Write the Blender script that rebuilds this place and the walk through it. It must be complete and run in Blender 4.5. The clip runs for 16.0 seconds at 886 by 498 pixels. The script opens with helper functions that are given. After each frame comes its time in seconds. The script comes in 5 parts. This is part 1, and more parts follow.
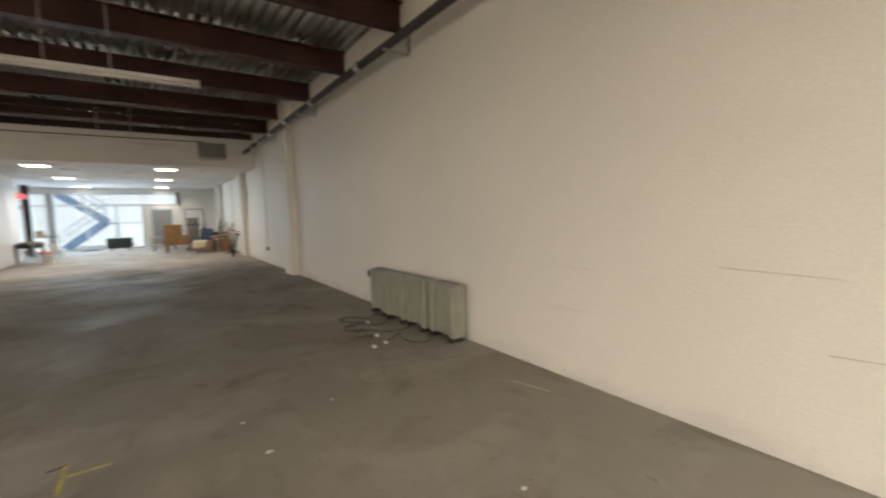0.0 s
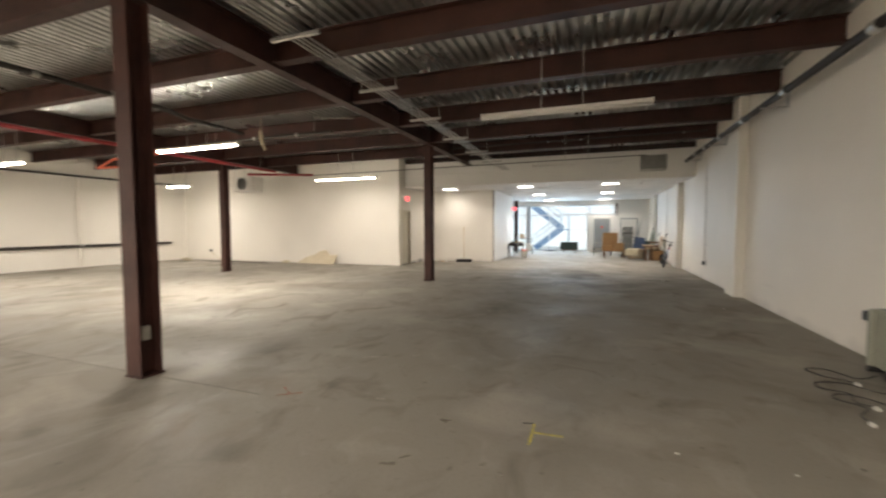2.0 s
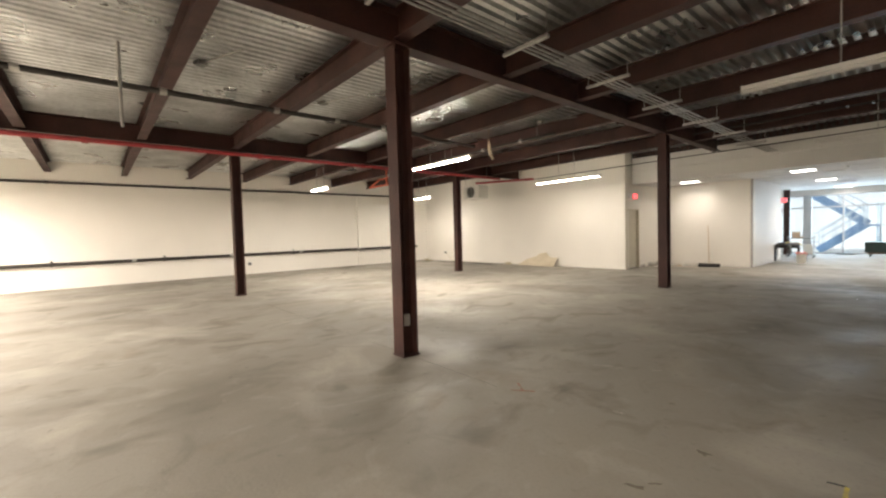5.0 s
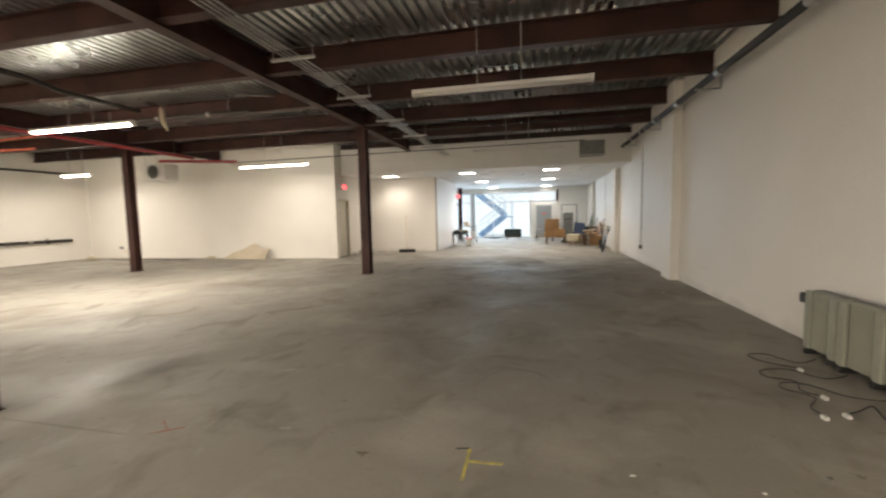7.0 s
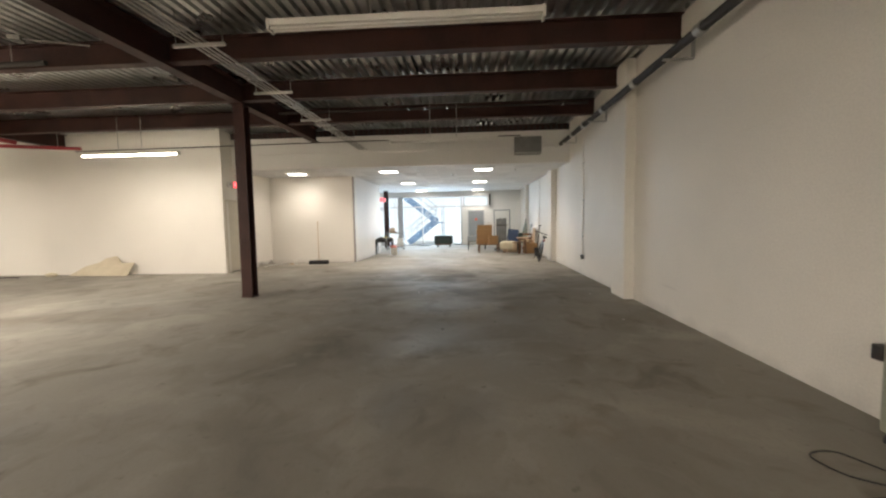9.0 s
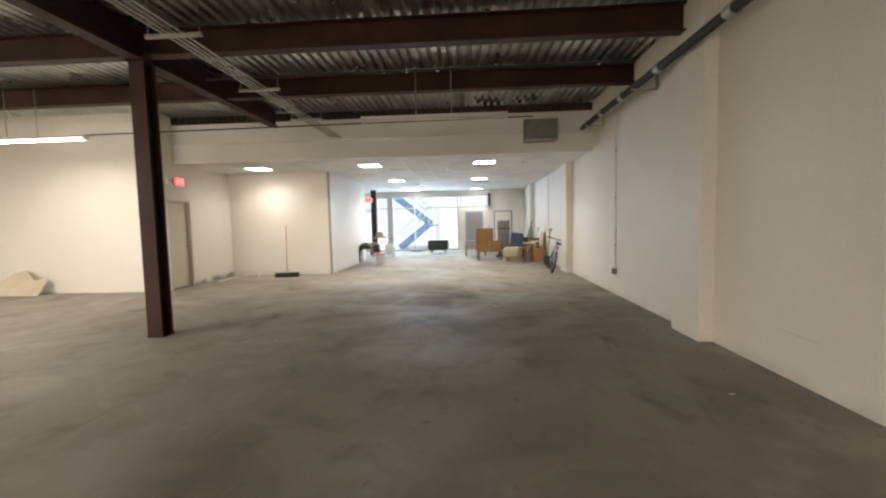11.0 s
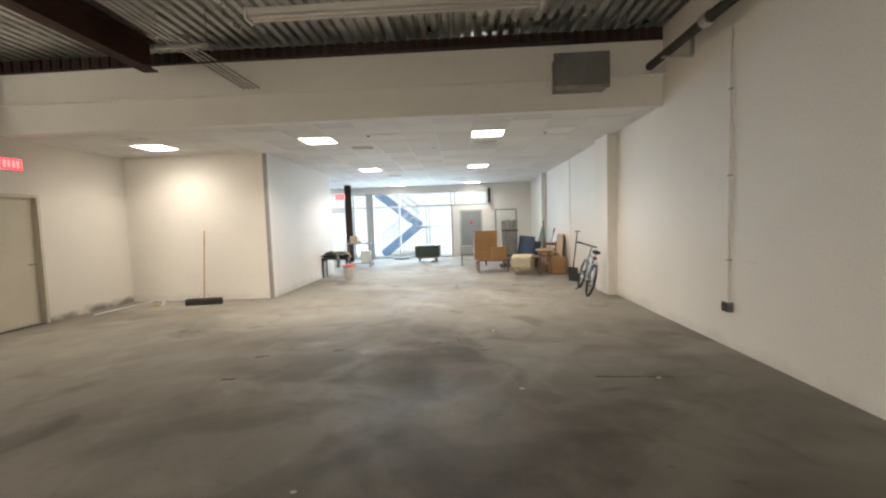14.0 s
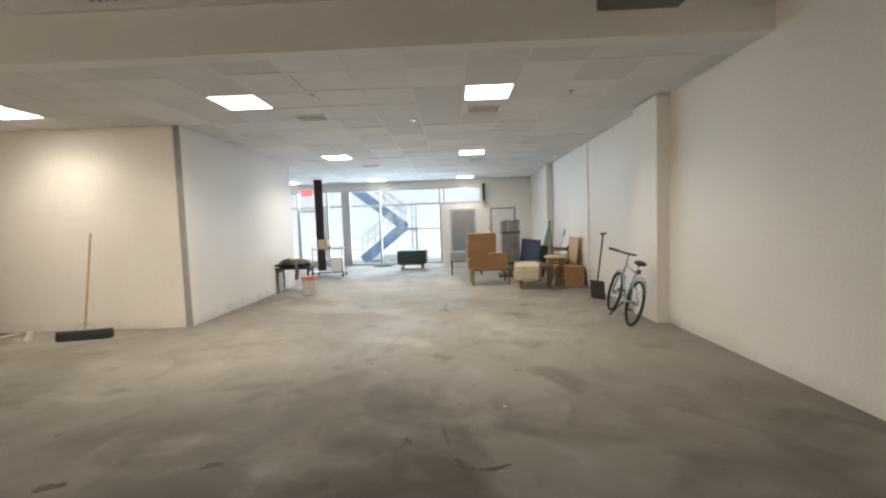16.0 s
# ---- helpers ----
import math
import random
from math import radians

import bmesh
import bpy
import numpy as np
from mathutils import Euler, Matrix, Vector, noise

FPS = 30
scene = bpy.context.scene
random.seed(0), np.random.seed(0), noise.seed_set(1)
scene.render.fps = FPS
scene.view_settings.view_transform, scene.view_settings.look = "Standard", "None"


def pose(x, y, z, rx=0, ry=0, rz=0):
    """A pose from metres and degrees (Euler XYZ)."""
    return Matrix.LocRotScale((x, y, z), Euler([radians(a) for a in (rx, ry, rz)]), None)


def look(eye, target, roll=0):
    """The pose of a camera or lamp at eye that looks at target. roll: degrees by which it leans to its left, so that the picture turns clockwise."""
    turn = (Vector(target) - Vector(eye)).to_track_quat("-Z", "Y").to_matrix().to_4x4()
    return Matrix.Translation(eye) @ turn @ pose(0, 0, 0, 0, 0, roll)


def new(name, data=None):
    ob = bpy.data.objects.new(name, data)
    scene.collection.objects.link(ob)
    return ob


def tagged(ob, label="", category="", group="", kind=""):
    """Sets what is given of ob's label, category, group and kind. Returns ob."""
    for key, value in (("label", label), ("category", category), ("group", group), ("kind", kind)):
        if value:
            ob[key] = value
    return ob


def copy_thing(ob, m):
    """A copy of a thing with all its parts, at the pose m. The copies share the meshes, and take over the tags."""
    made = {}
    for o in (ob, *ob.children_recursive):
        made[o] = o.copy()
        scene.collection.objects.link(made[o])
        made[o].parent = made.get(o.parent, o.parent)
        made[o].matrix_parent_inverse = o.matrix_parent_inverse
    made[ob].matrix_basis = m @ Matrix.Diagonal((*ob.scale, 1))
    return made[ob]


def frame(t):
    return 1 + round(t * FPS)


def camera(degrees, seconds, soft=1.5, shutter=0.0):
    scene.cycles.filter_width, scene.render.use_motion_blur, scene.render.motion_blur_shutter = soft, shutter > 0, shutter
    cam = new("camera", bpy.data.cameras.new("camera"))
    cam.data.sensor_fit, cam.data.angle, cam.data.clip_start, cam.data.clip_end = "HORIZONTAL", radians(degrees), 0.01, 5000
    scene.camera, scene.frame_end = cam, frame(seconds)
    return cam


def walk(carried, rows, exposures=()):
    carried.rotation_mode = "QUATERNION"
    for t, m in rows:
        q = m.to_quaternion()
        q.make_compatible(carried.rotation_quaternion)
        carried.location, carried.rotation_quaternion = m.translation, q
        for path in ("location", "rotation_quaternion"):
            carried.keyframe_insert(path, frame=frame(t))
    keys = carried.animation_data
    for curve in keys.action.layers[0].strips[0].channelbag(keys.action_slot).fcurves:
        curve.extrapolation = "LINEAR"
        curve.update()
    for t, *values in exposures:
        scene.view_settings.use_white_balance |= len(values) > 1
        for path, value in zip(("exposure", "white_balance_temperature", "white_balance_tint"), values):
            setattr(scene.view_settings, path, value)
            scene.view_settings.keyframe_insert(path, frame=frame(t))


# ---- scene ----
cam = camera(94.2, 16.0, soft=2.2, shutter=0.4)
PATH = [
    (0, (0.688, 0.989, 1.422), (1.823, 2.626, 1.242), -1.5),
    (0.5, (0.643, 1.079, 1.453), (1.316, 2.957, 1.307), -1.1),
    (1, (0.647, 1.097, 1.49), (0.836, 3.084, 1.361), -0.7),
    (1.5, (0.619, 1.088, 1.486), (0.341, 3.065, 1.372), -0.4),
    (2, (0.553, 1.075, 1.48), (-0.135, 2.95, 1.372), -0.2),
    (2.5, (0.493, 1.048, 1.491), (-0.537, 2.759, 1.391), -0.7),
    (3, (0.434, 1.033, 1.484), (-0.865, 2.552, 1.4), -1.1),
    (3.2, (0.414, 1.029, 1.476), (-0.973, 2.468, 1.405), -1.3),
    (4.25, (0.419, 1.023, 1.474), (-1.144, 2.269, 1.403), -1.5),
    (5.3, (0.425, 1.018, 1.473), (-1.023, 2.395, 1.385), -1.7),
    (5.5, (0.454, 1.044, 1.467), (-0.91, 2.504, 1.372), -1.7),
    (6, (0.512, 1.12, 1.462), (-0.591, 2.784, 1.341), -1.9),
    (6.5, (0.549, 1.343, 1.429), (-0.233, 3.178, 1.286), -1.6),
    (7, (0.569, 1.697, 1.464), (0.124, 3.64, 1.3), -1.3),
    (7.5, (0.624, 2.166, 1.453), (0.389, 4.146, 1.296), -0.3),
    (8, (0.628, 2.716, 1.437), (0.483, 4.705, 1.296), -0.4),
    (10.5, (0.608, 5.506, 1.48), (0.476, 7.496, 1.334), -1.5),
    (11, (0.569, 6.142, 1.498), (0.455, 8.134, 1.361), -1.3),
    (11.5, (0.535, 6.74, 1.488), (0.467, 8.734, 1.339), -0.3),
    (12, (0.521, 7.317, 1.478), (0.416, 9.31, 1.35), -0.2),
    (12.5, (0.505, 7.94, 1.474), (0.417, 9.932, 1.324), -0.8),
    (13, (0.538, 8.509, 1.471), (0.419, 10.5, 1.316), -1.5),
    (13.5, (0.541, 9.087, 1.473), (0.45, 11.081, 1.348), -1.3),
    (14, (0.569, 9.701, 1.465), (0.476, 11.694, 1.335), -1.9),
    (14.5, (0.514, 10.276, 1.443), (0.404, 12.266, 1.286), -1.3),
    (15, (0.524, 10.867, 1.442), (0.437, 12.859, 1.28), -2.4),
    (15.5, (0.555, 11.439, 1.435), (0.484, 13.432, 1.284), -1.6),
    (16, (0.594, 12.009, 1.422), (0.544, 14.005, 1.3), -2.0),
]
walk(cam, [(t, look(eye, target, roll)) for t, eye, target, roll in PATH],
     exposures=[(0.0, 0.70), (1.0, 0.82), (2.5, 0.94), (8.0, 0.97), (11.5, 1.06), (14.5, 1.06), (16.0, 0.82)])

# ---- world, sun and exposure ----
world = bpy.data.worlds.new("world")
scene.world = world
world.use_nodes = True
wn = world.node_tree
sky = wn.nodes.new("ShaderNodeTexSky")
sky.sky_type = "NISHITA"
sky.sun_disc = False
sky.sun_elevation = radians(63)
sky.sun_rotation = radians(210)
wn.links.new(sky.outputs[0], wn.nodes["Background"].inputs[0])
wn.nodes["Background"].inputs[1].default_value = 0.10
sun = new("sun", bpy.data.lights.new("sun", "SUN"))
sun.data.energy = 3.0
sun.data.angle = radians(0.5)
sun.data.color = (1.0, 0.95, 0.88)
sun.matrix_world = look((-8, 18, 32), (0, 32, 0))

FLOOR_LEVEL, DECK, DROP = 0.0, 4.08, 3.0
RIGHT, LEFT, SOUTH = 3.45, -17.6, -6.0
SOFFIT, BACK, FRONT = 15.75, 15.2, 27.0
TUBE_GLOW, DIM_TUBE_GLOW, PANEL_GLOW = 50.0, 18.0, 5.0


def lamp_area(name, loc, sx, sy, watts, colour, turn=(0, 0, 0)):
    """An area lamp that belongs to a fixture or an opening."""
    d = bpy.data.lights.new(name, "AREA")
    d.shape, d.size, d.size_y, d.energy, d.color = "RECTANGLE", sx, sy, watts, colour
    ob = new(name, d)
    ob.matrix_world = pose(*loc, *turn)
    return ob


# daylight that comes in through the storefront opening
lamp_area("storefront_daylight", (-1.9, FRONT + 0.35, 1.45), 6.6, 2.5, 270, (0.66, 0.83, 1.0), (-90, 0, 0))

# ---- materials ----


def shade(name, base, rough=0.6, metal=0.0, second=None, scale=3.0, fine=40.0, bump=0.1, amount=0.35, island=0.0, spec=None):
    """A surface with large patches of a second colour, fine grain and relief."""
    m = bpy.data.materials.new(name)
    m.use_nodes = True
    nt = m.node_tree
    n, l = nt.nodes, nt.links
    b = n["Principled BSDF"]
    b.inputs["Metallic"].default_value = metal
    if spec is not None:
        b.inputs["Specular IOR Level"].default_value = spec
    tc = n.new("ShaderNodeTexCoord")
    big = n.new("ShaderNodeTexNoise")
    big.inputs["Scale"].default_value, big.inputs["Detail"].default_value = scale, 6
    small = n.new("ShaderNodeTexNoise")
    small.inputs["Scale"].default_value, small.inputs["Detail"].default_value = fine, 4
    for t in (big, small):
        l.new(tc.outputs["Object"], t.inputs["Vector"])
    second = second or tuple(c * 0.78 for c in base)
    ramp = n.new("ShaderNodeMapRange")
    ramp.inputs[1].default_value, ramp.inputs[2].default_value = 0.38, 0.68
    ramp.inputs[3].default_value, ramp.inputs[4].default_value = 0.0, amount * 2
    l.new(big.outputs[0], ramp.inputs[0])
    mix = n.new("ShaderNodeMix")
    mix.data_type = "RGBA"
    mix.inputs[6].default_value, mix.inputs[7].default_value = (*base, 1), (*second, 1)
    l.new(ramp.outputs[0], mix.inputs[0])
    grain = n.new("ShaderNodeMapRange")
    grain.inputs[1].default_value, grain.inputs[2].default_value = 0.3, 0.7
    grain.inputs[3].default_value, grain.inputs[4].default_value = 1 - 0.25 * amount, 1 + 0.2 * amount
    l.new(small.outputs[0], grain.inputs[0])
    value = grain.outputs[0]
    if island:
        geo = n.new("ShaderNodeNewGeometry")
        spread = n.new("ShaderNodeMapRange")
        spread.inputs[3].default_value, spread.inputs[4].default_value = 1 - island, 1
        l.new(geo.outputs["Random Per Island"], spread.inputs[0])
        mult = n.new("ShaderNodeMath")
        mult.operation = "MULTIPLY"
        l.new(value, mult.inputs[0])
        l.new(spread.outputs[0], mult.inputs[1])
        value = mult.outputs[0]
    tint = n.new("ShaderNodeVectorMath")
    tint.operation = "SCALE"
    l.new(mix.outputs[2], tint.inputs[0])
    l.new(value, tint.inputs["Scale"])
    l.new(tint.outputs[0], b.inputs["Base Color"])
    rr = n.new("ShaderNodeMapRange")
    rr.inputs[3].default_value, rr.inputs[4].default_value = max(0.03, rough - 0.12), min(1, rough + 0.12)
    l.new(big.outputs[0], rr.inputs[0])
    l.new(rr.outputs[0], b.inputs["Roughness"])
    bp = n.new("ShaderNodeBump")
    bp.inputs["Strength"].default_value, bp.inputs["Distance"].default_value = bump, 0.02
    l.new(small.outputs[0], bp.inputs["Height"])
    l.new(bp.outputs[0], b.inputs["Normal"])
    return m


def glowing(name, colour, strength):
    m = bpy.data.materials.new(name)
    m.use_nodes = True
    b = m.node_tree.nodes["Principled BSDF"]
    b.inputs["Base Color"].default_value = (*colour, 1)
    b.inputs["Emission Color"].default_value = (*colour, 1)
    b.inputs["Emission Strength"].default_value = strength
    return m


def block_wall(name, base, dirt=0.0):
    """Painted concrete block: faint courses in relief, roller marks, scuffs and grime low down where it was splashed."""
    m = shade(name, base, 0.62, 0, tuple(c * 0.93 for c in base), 0.7, 60, 0.035, 0.3)
    n, l = m.node_tree.nodes, m.node_tree.links
    b = n["Principled BSDF"]
    tc = n["Texture Coordinate"]
    sep = n.new("ShaderNodeSeparateXYZ")
    l.new(tc.outputs["Object"], sep.inputs[0])
    add = n.new("ShaderNodeMath")
    l.new(sep.outputs[0], add.inputs[0])
    l.new(sep.outputs[1], add.inputs[1])
    com = n.new("ShaderNodeCombineXYZ")
    l.new(add.outputs[0], com.inputs[0])
    l.new(sep.outputs[2], com.inputs[1])
    brick = n.new("ShaderNodeTexBrick")
    brick.inputs["Scale"].default_value = 1.0
    brick.inputs["Brick Width"].default_value, brick.inputs["Row Height"].default_value = 0.4, 0.2
    brick.inputs["Mortar Size"].default_value, brick.inputs["Mortar Smooth"].default_value = 0.006, 0.6
    l.new(com.outputs[0], brick.inputs["Vector"])
    bp = n.new("ShaderNodeBump")
    bp.invert = True
    bp.inputs["Strength"].default_value, bp.inputs["Distance"].default_value = 0.12, 0.005
    l.new(brick.outputs["Fac"], bp.inputs["Height"])
    l.new(n["Bump"].outputs[0], bp.inputs["Normal"])
    l.new(bp.outputs[0], b.inputs["Normal"])
    # long thin scuffs
    st = n.new("ShaderNodeMapping")
    st.inputs["Scale"].default_value = (0.25, 0.25, 5.0)
    l.new(tc.outputs["Object"], st.inputs[0])
    sc = n.new("ShaderNodeTexNoise")
    sc.inputs["Scale"].default_value, sc.inputs["Detail"].default_value = 2.2, 8
    l.new(st.outputs[0], sc.inputs["Vector"])
    thr = n.new("ShaderNodeMapRange")
    thr.inputs[1].default_value, thr.inputs[2].default_value = 0.70, 0.78
    thr.inputs[4].default_value = 0.25
    l.new(sc.outputs[0], thr.inputs[0])
    mx = n.new("ShaderNodeMix")
    mx.data_type = "RGBA"
    mx.inputs[7].default_value = (0.35, 0.32, 0.28, 1)
    l.new(thr.outputs[0], mx.inputs[0])
    l.new(n["Vector Math"].outputs[0], mx.inputs[6])
    out = mx.outputs[2]
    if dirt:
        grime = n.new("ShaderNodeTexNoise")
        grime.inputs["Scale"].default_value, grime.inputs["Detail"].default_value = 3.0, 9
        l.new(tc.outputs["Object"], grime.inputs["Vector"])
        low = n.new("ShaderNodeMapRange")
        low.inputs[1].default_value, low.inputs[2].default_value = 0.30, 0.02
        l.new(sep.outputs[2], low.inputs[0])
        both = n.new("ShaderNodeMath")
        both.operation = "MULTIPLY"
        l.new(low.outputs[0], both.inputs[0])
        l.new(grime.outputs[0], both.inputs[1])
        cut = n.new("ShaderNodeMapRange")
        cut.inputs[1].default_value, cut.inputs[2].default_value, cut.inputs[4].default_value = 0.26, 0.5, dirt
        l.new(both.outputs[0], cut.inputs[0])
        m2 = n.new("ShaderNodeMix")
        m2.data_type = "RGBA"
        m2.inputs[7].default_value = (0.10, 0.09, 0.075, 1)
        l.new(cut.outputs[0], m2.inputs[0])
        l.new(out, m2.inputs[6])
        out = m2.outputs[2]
    l.new(out, b.inputs["Base Color"])
    return m


def concrete_floor():
    """Dusty, patchy slab: dark damp-looking smears, pale dust drifts, scratches and trowel relief."""
    m = bpy.data.materials.new("concrete_slab")
    m.use_nodes = True
    n, l = m.node_tree.nodes, m.node_tree.links
    b = n["Principled BSDF"]
    tc = n.new("ShaderNodeTexCoord")

    def tex(scale, detail, stretch=(1, 1, 1), warp=0.0, turn=0.0):
        mp = n.new("ShaderNodeMapping")
        mp.inputs["Scale"].default_value = stretch
        mp.inputs["Rotation"].default_value = (0, 0, turn)
        l.new(tc.outputs["Object"], mp.inputs[0])
        t = n.new("ShaderNodeTexNoise")
        t.inputs["Scale"].default_value, t.inputs["Detail"].default_value = scale, detail
        t.inputs["Distortion"].default_value = warp
        l.new(mp.outputs[0], t.inputs["Vector"])
        return t.outputs[0]

    def rng(v, a, c, lo=0.0, hi=1.0):
        r = n.new("ShaderNodeMapRange")
        for i, x in ((1, a), (2, c), (3, lo), (4, hi)):
            r.inputs[i].default_value = x
        l.new(v, r.inputs[0])
        return r.outputs[0]

    def over(fac, under, colour):
        x = n.new("ShaderNodeMix")
        x.data_type = "RGBA"
        x.inputs[7].default_value = (*colour, 1)
        l.new(fac, x.inputs[0])
        l.new(under, x.inputs[6])
        return x.outputs[2]

    base = n.new("ShaderNodeRGB")
    base.outputs[0].default_value = (0.285, 0.259, 0.218, 1)
    wide = tex(0.22, 5, warp=0.8)
    c = over(rng(wide, 0.42, 0.62, 0, 0.55), base.outputs[0], (0.235, 0.213, 0.178))
    blotch = tex(0.55, 8, (1, 0.85, 1), 0.5, 0.3)
    c = over(rng(blotch, 0.50, 0.68, 0, 0.75), c, (0.155, 0.136, 0.108))
    dust = tex(0.8, 9, (0.9, 1, 1), 0.7, -0.4)
    c = over(rng(dust, 0.54, 0.70, 0, 0.55), c, (0.43, 0.395, 0.335))
    smear = tex(1.5, 10, (1, 0.8, 1), 0.9, 0.5)
    c = over(rng(smear, 0.57, 0.70, 0, 0.6), c, (0.125, 0.106, 0.082))
    rust = tex(0.9, 6, (1, 1, 1), 0.4, 1.7)
    c = over(rng(rust, 0.64, 0.76, 0, 0.4), c, (0.20, 0.135, 0.085))
    ripple = tex(3.1, 9, (1, 0.75, 1), 1.0, 0.8)
    c = over(rng(ripple, 0.56, 0.72, 0, 0.32), c, (0.125, 0.110, 0.090))
    c = over(rng(ripple, 0.42, 0.30, 0, 0.25), c, (0.40, 0.365, 0.315))
    speck = tex(9.0, 6)
    c = over(rng(speck, 0.66, 0.74, 0, 0.5), c, (0.10, 0.088, 0.070))
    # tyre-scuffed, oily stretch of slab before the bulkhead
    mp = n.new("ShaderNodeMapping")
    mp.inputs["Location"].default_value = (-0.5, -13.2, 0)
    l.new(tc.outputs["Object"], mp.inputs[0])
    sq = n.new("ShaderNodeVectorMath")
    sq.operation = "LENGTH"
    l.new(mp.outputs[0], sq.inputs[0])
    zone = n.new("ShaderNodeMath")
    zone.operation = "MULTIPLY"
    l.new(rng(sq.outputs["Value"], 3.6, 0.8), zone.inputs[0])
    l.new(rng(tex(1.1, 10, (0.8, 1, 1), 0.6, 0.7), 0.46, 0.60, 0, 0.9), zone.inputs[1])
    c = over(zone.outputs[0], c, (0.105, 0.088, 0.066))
    grain = tex(34, 5)
    c = over(rng(grain, 0.52, 0.75, 0, 0.30), c, (0.19, 0.172, 0.145))
    l.new(c, b.inputs["Base Color"])
    worn = tex(0.6, 7, (1, 0.8, 1), 0.8, 0.2)
    l.new(rng(worn, 0.42, 0.66, 0.82, 0.56), b.inputs["Roughness"])
    bp = n.new("ShaderNodeBump")
    bp.inputs["Strength"].default_value, bp.inputs["Distance"].default_value = 0.18, 0.01
    l.new(grain, bp.inputs["Height"])
    b2 = n.new("ShaderNodeBump")
    b2.inputs["Strength"].default_value, b2.inputs["Distance"].default_value = 0.16, 0.03
    l.new(ripple, b2.inputs["Height"])
    l.new(bp.outputs[0], b2.inputs["Normal"])
    l.new(b2.outputs[0], b.inputs["Normal"])
    return m


def clear_glass(name):
    m = bpy.data.materials.new(name)
    m.use_nodes = True
    n, l = m.node_tree.nodes, m.node_tree.links
    out = n["Material Output"]
    tr = n.new("ShaderNodeBsdfTransparent")
    tr.inputs[0].default_value = (0.93, 0.97, 0.97, 1)
    gl = n.new("ShaderNodeBsdfGlossy")
    gl.inputs["Roughness"].default_value = 0.02
    fr = n.new("ShaderNodeFresnel")
    fr.inputs[0].default_value = 1.5
    mx = n.new("ShaderNodeMixShader")
    l.new(fr.outputs[0], mx.inputs[0])
    l.new(tr.outputs[0], mx.inputs[1])
    l.new(gl.outputs[0], mx.inputs[2])
    l.new(mx.outputs[0], out.inputs[0])
    return m


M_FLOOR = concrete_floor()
M_WALL = block_wall("painted_block", (0.80, 0.765, 0.70))
M_WALL_DIRTY = block_wall("painted_block_splashed", (0.80, 0.765, 0.70), 0.75)
M_BOARD = shade("painted_board", (0.76, 0.745, 0.71), 0.7, 0, None, 0.6, 50, 0.05, 0.12)
M_BOARD_DIRTY = block_wall("painted_board_splashed", (0.76, 0.745, 0.71), 0.22)
M_WALL_SCUFFED = block_wall("painted_block_scuffed", (0.80, 0.765, 0.70), 0.14)
# soft shading along the partition corner, put into a strip's grey
M_CORNER_SHADING = shade("grey_corner_shading", (0.36, 0.34, 0.31), 0.6, 0.2, (0.28, 0.26, 0.24), 3, 40, 0.05, 0.4)
M_STEEL = shade("oxide_primer_steel", (0.054, 0.021, 0.0155), 0.6, 0.0, (0.032, 0.014, 0.011), 2.2, 30, 0.15, 0.5, spec=0.3)
M_DECK = shade("galvanised_deck", (0.70, 0.715, 0.70), 0.30, 0.94, (0.47, 0.48, 0.465), 1.2, 14, 0.025, 0.5)
M_TILE = shade("ceiling_tile", (0.76, 0.76, 0.75), 0.85, 0, (0.72, 0.72, 0.71), 3, 90, 0.12, 0.2, island=0.17)
M_GRID = shade("white_grid", (0.74, 0.74, 0.73), 0.8, 0, None, 4, 60, 0.02, 0.1)
M_GALV = shade("galvanised_conduit", (0.50, 0.49, 0.46), 0.4, 0.8, (0.36, 0.35, 0.33), 5, 60, 0.05, 0.4)
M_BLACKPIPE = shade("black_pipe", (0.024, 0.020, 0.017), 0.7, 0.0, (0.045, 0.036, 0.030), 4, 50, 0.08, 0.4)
M_RED = shade("red_pipe", (0.34, 0.03, 0.035), 0.45, 0, (0.22, 0.02, 0.025), 3, 50, 0.05, 0.4)
M_ORANGE = shade("orange_steel", (0.62, 0.13, 0.06), 0.5, 0, (0.45, 0.09, 0.05), 3, 50, 0.05, 0.4)
M_WHITE = shade("white_enamel", (0.72, 0.70, 0.66), 0.4, 0, None, 3, 60, 0.02, 0.15)
M_TUBE = glowing("lit_tube", (1.0, 0.93, 0.80), TUBE_GLOW)
# same tube with weaker glow, so back wall and beams stay darker
M_TUBE_DIM = glowing("lit_dim_tube", (1.0, 0.93, 0.80), DIM_TUBE_GLOW)
M_PANEL = glowing("lit_panel", (1.0, 0.96, 0.88), PANEL_GLOW)
M_EXIT = glowing("exit_red", (1.0, 0.05, 0.07), 1.1)
M_EXITBAR = glowing("exit_letters", (1.0, 0.16, 0.15), 1.5)
M_DOOR = shade("cream_door", (0.66, 0.61, 0.50), 0.5, 0, None, 1.5, 50, 0.03, 0.2)
M_GREYDOOR = shade("grey_door", (0.27, 0.29, 0.30), 0.5, 0, None, 1.5, 50, 0.03, 0.2)
M_FRAME = shade("aluminium_frame", (0.44, 0.45, 0.45), 0.4, 0.3, None, 3, 60, 0.02, 0.2)
M_GLASS = clear_glass("window_glass")
M_DUCT = shade("grey_sheet_metal", (0.24, 0.24, 0.23), 0.5, 0.5, (0.17, 0.17, 0.16), 3, 40, 0.05, 0.4)
M_HEATER = shade("heater_enamel", (0.31, 0.31, 0.245), 0.45, 0, (0.25, 0.25, 0.20), 4, 60, 0.04, 0.3)
M_BLACK = shade("black_plastic", (0.022, 0.021, 0.020), 0.5, 0, (0.04, 0.038, 0.035), 6, 60, 0.05, 0.3)
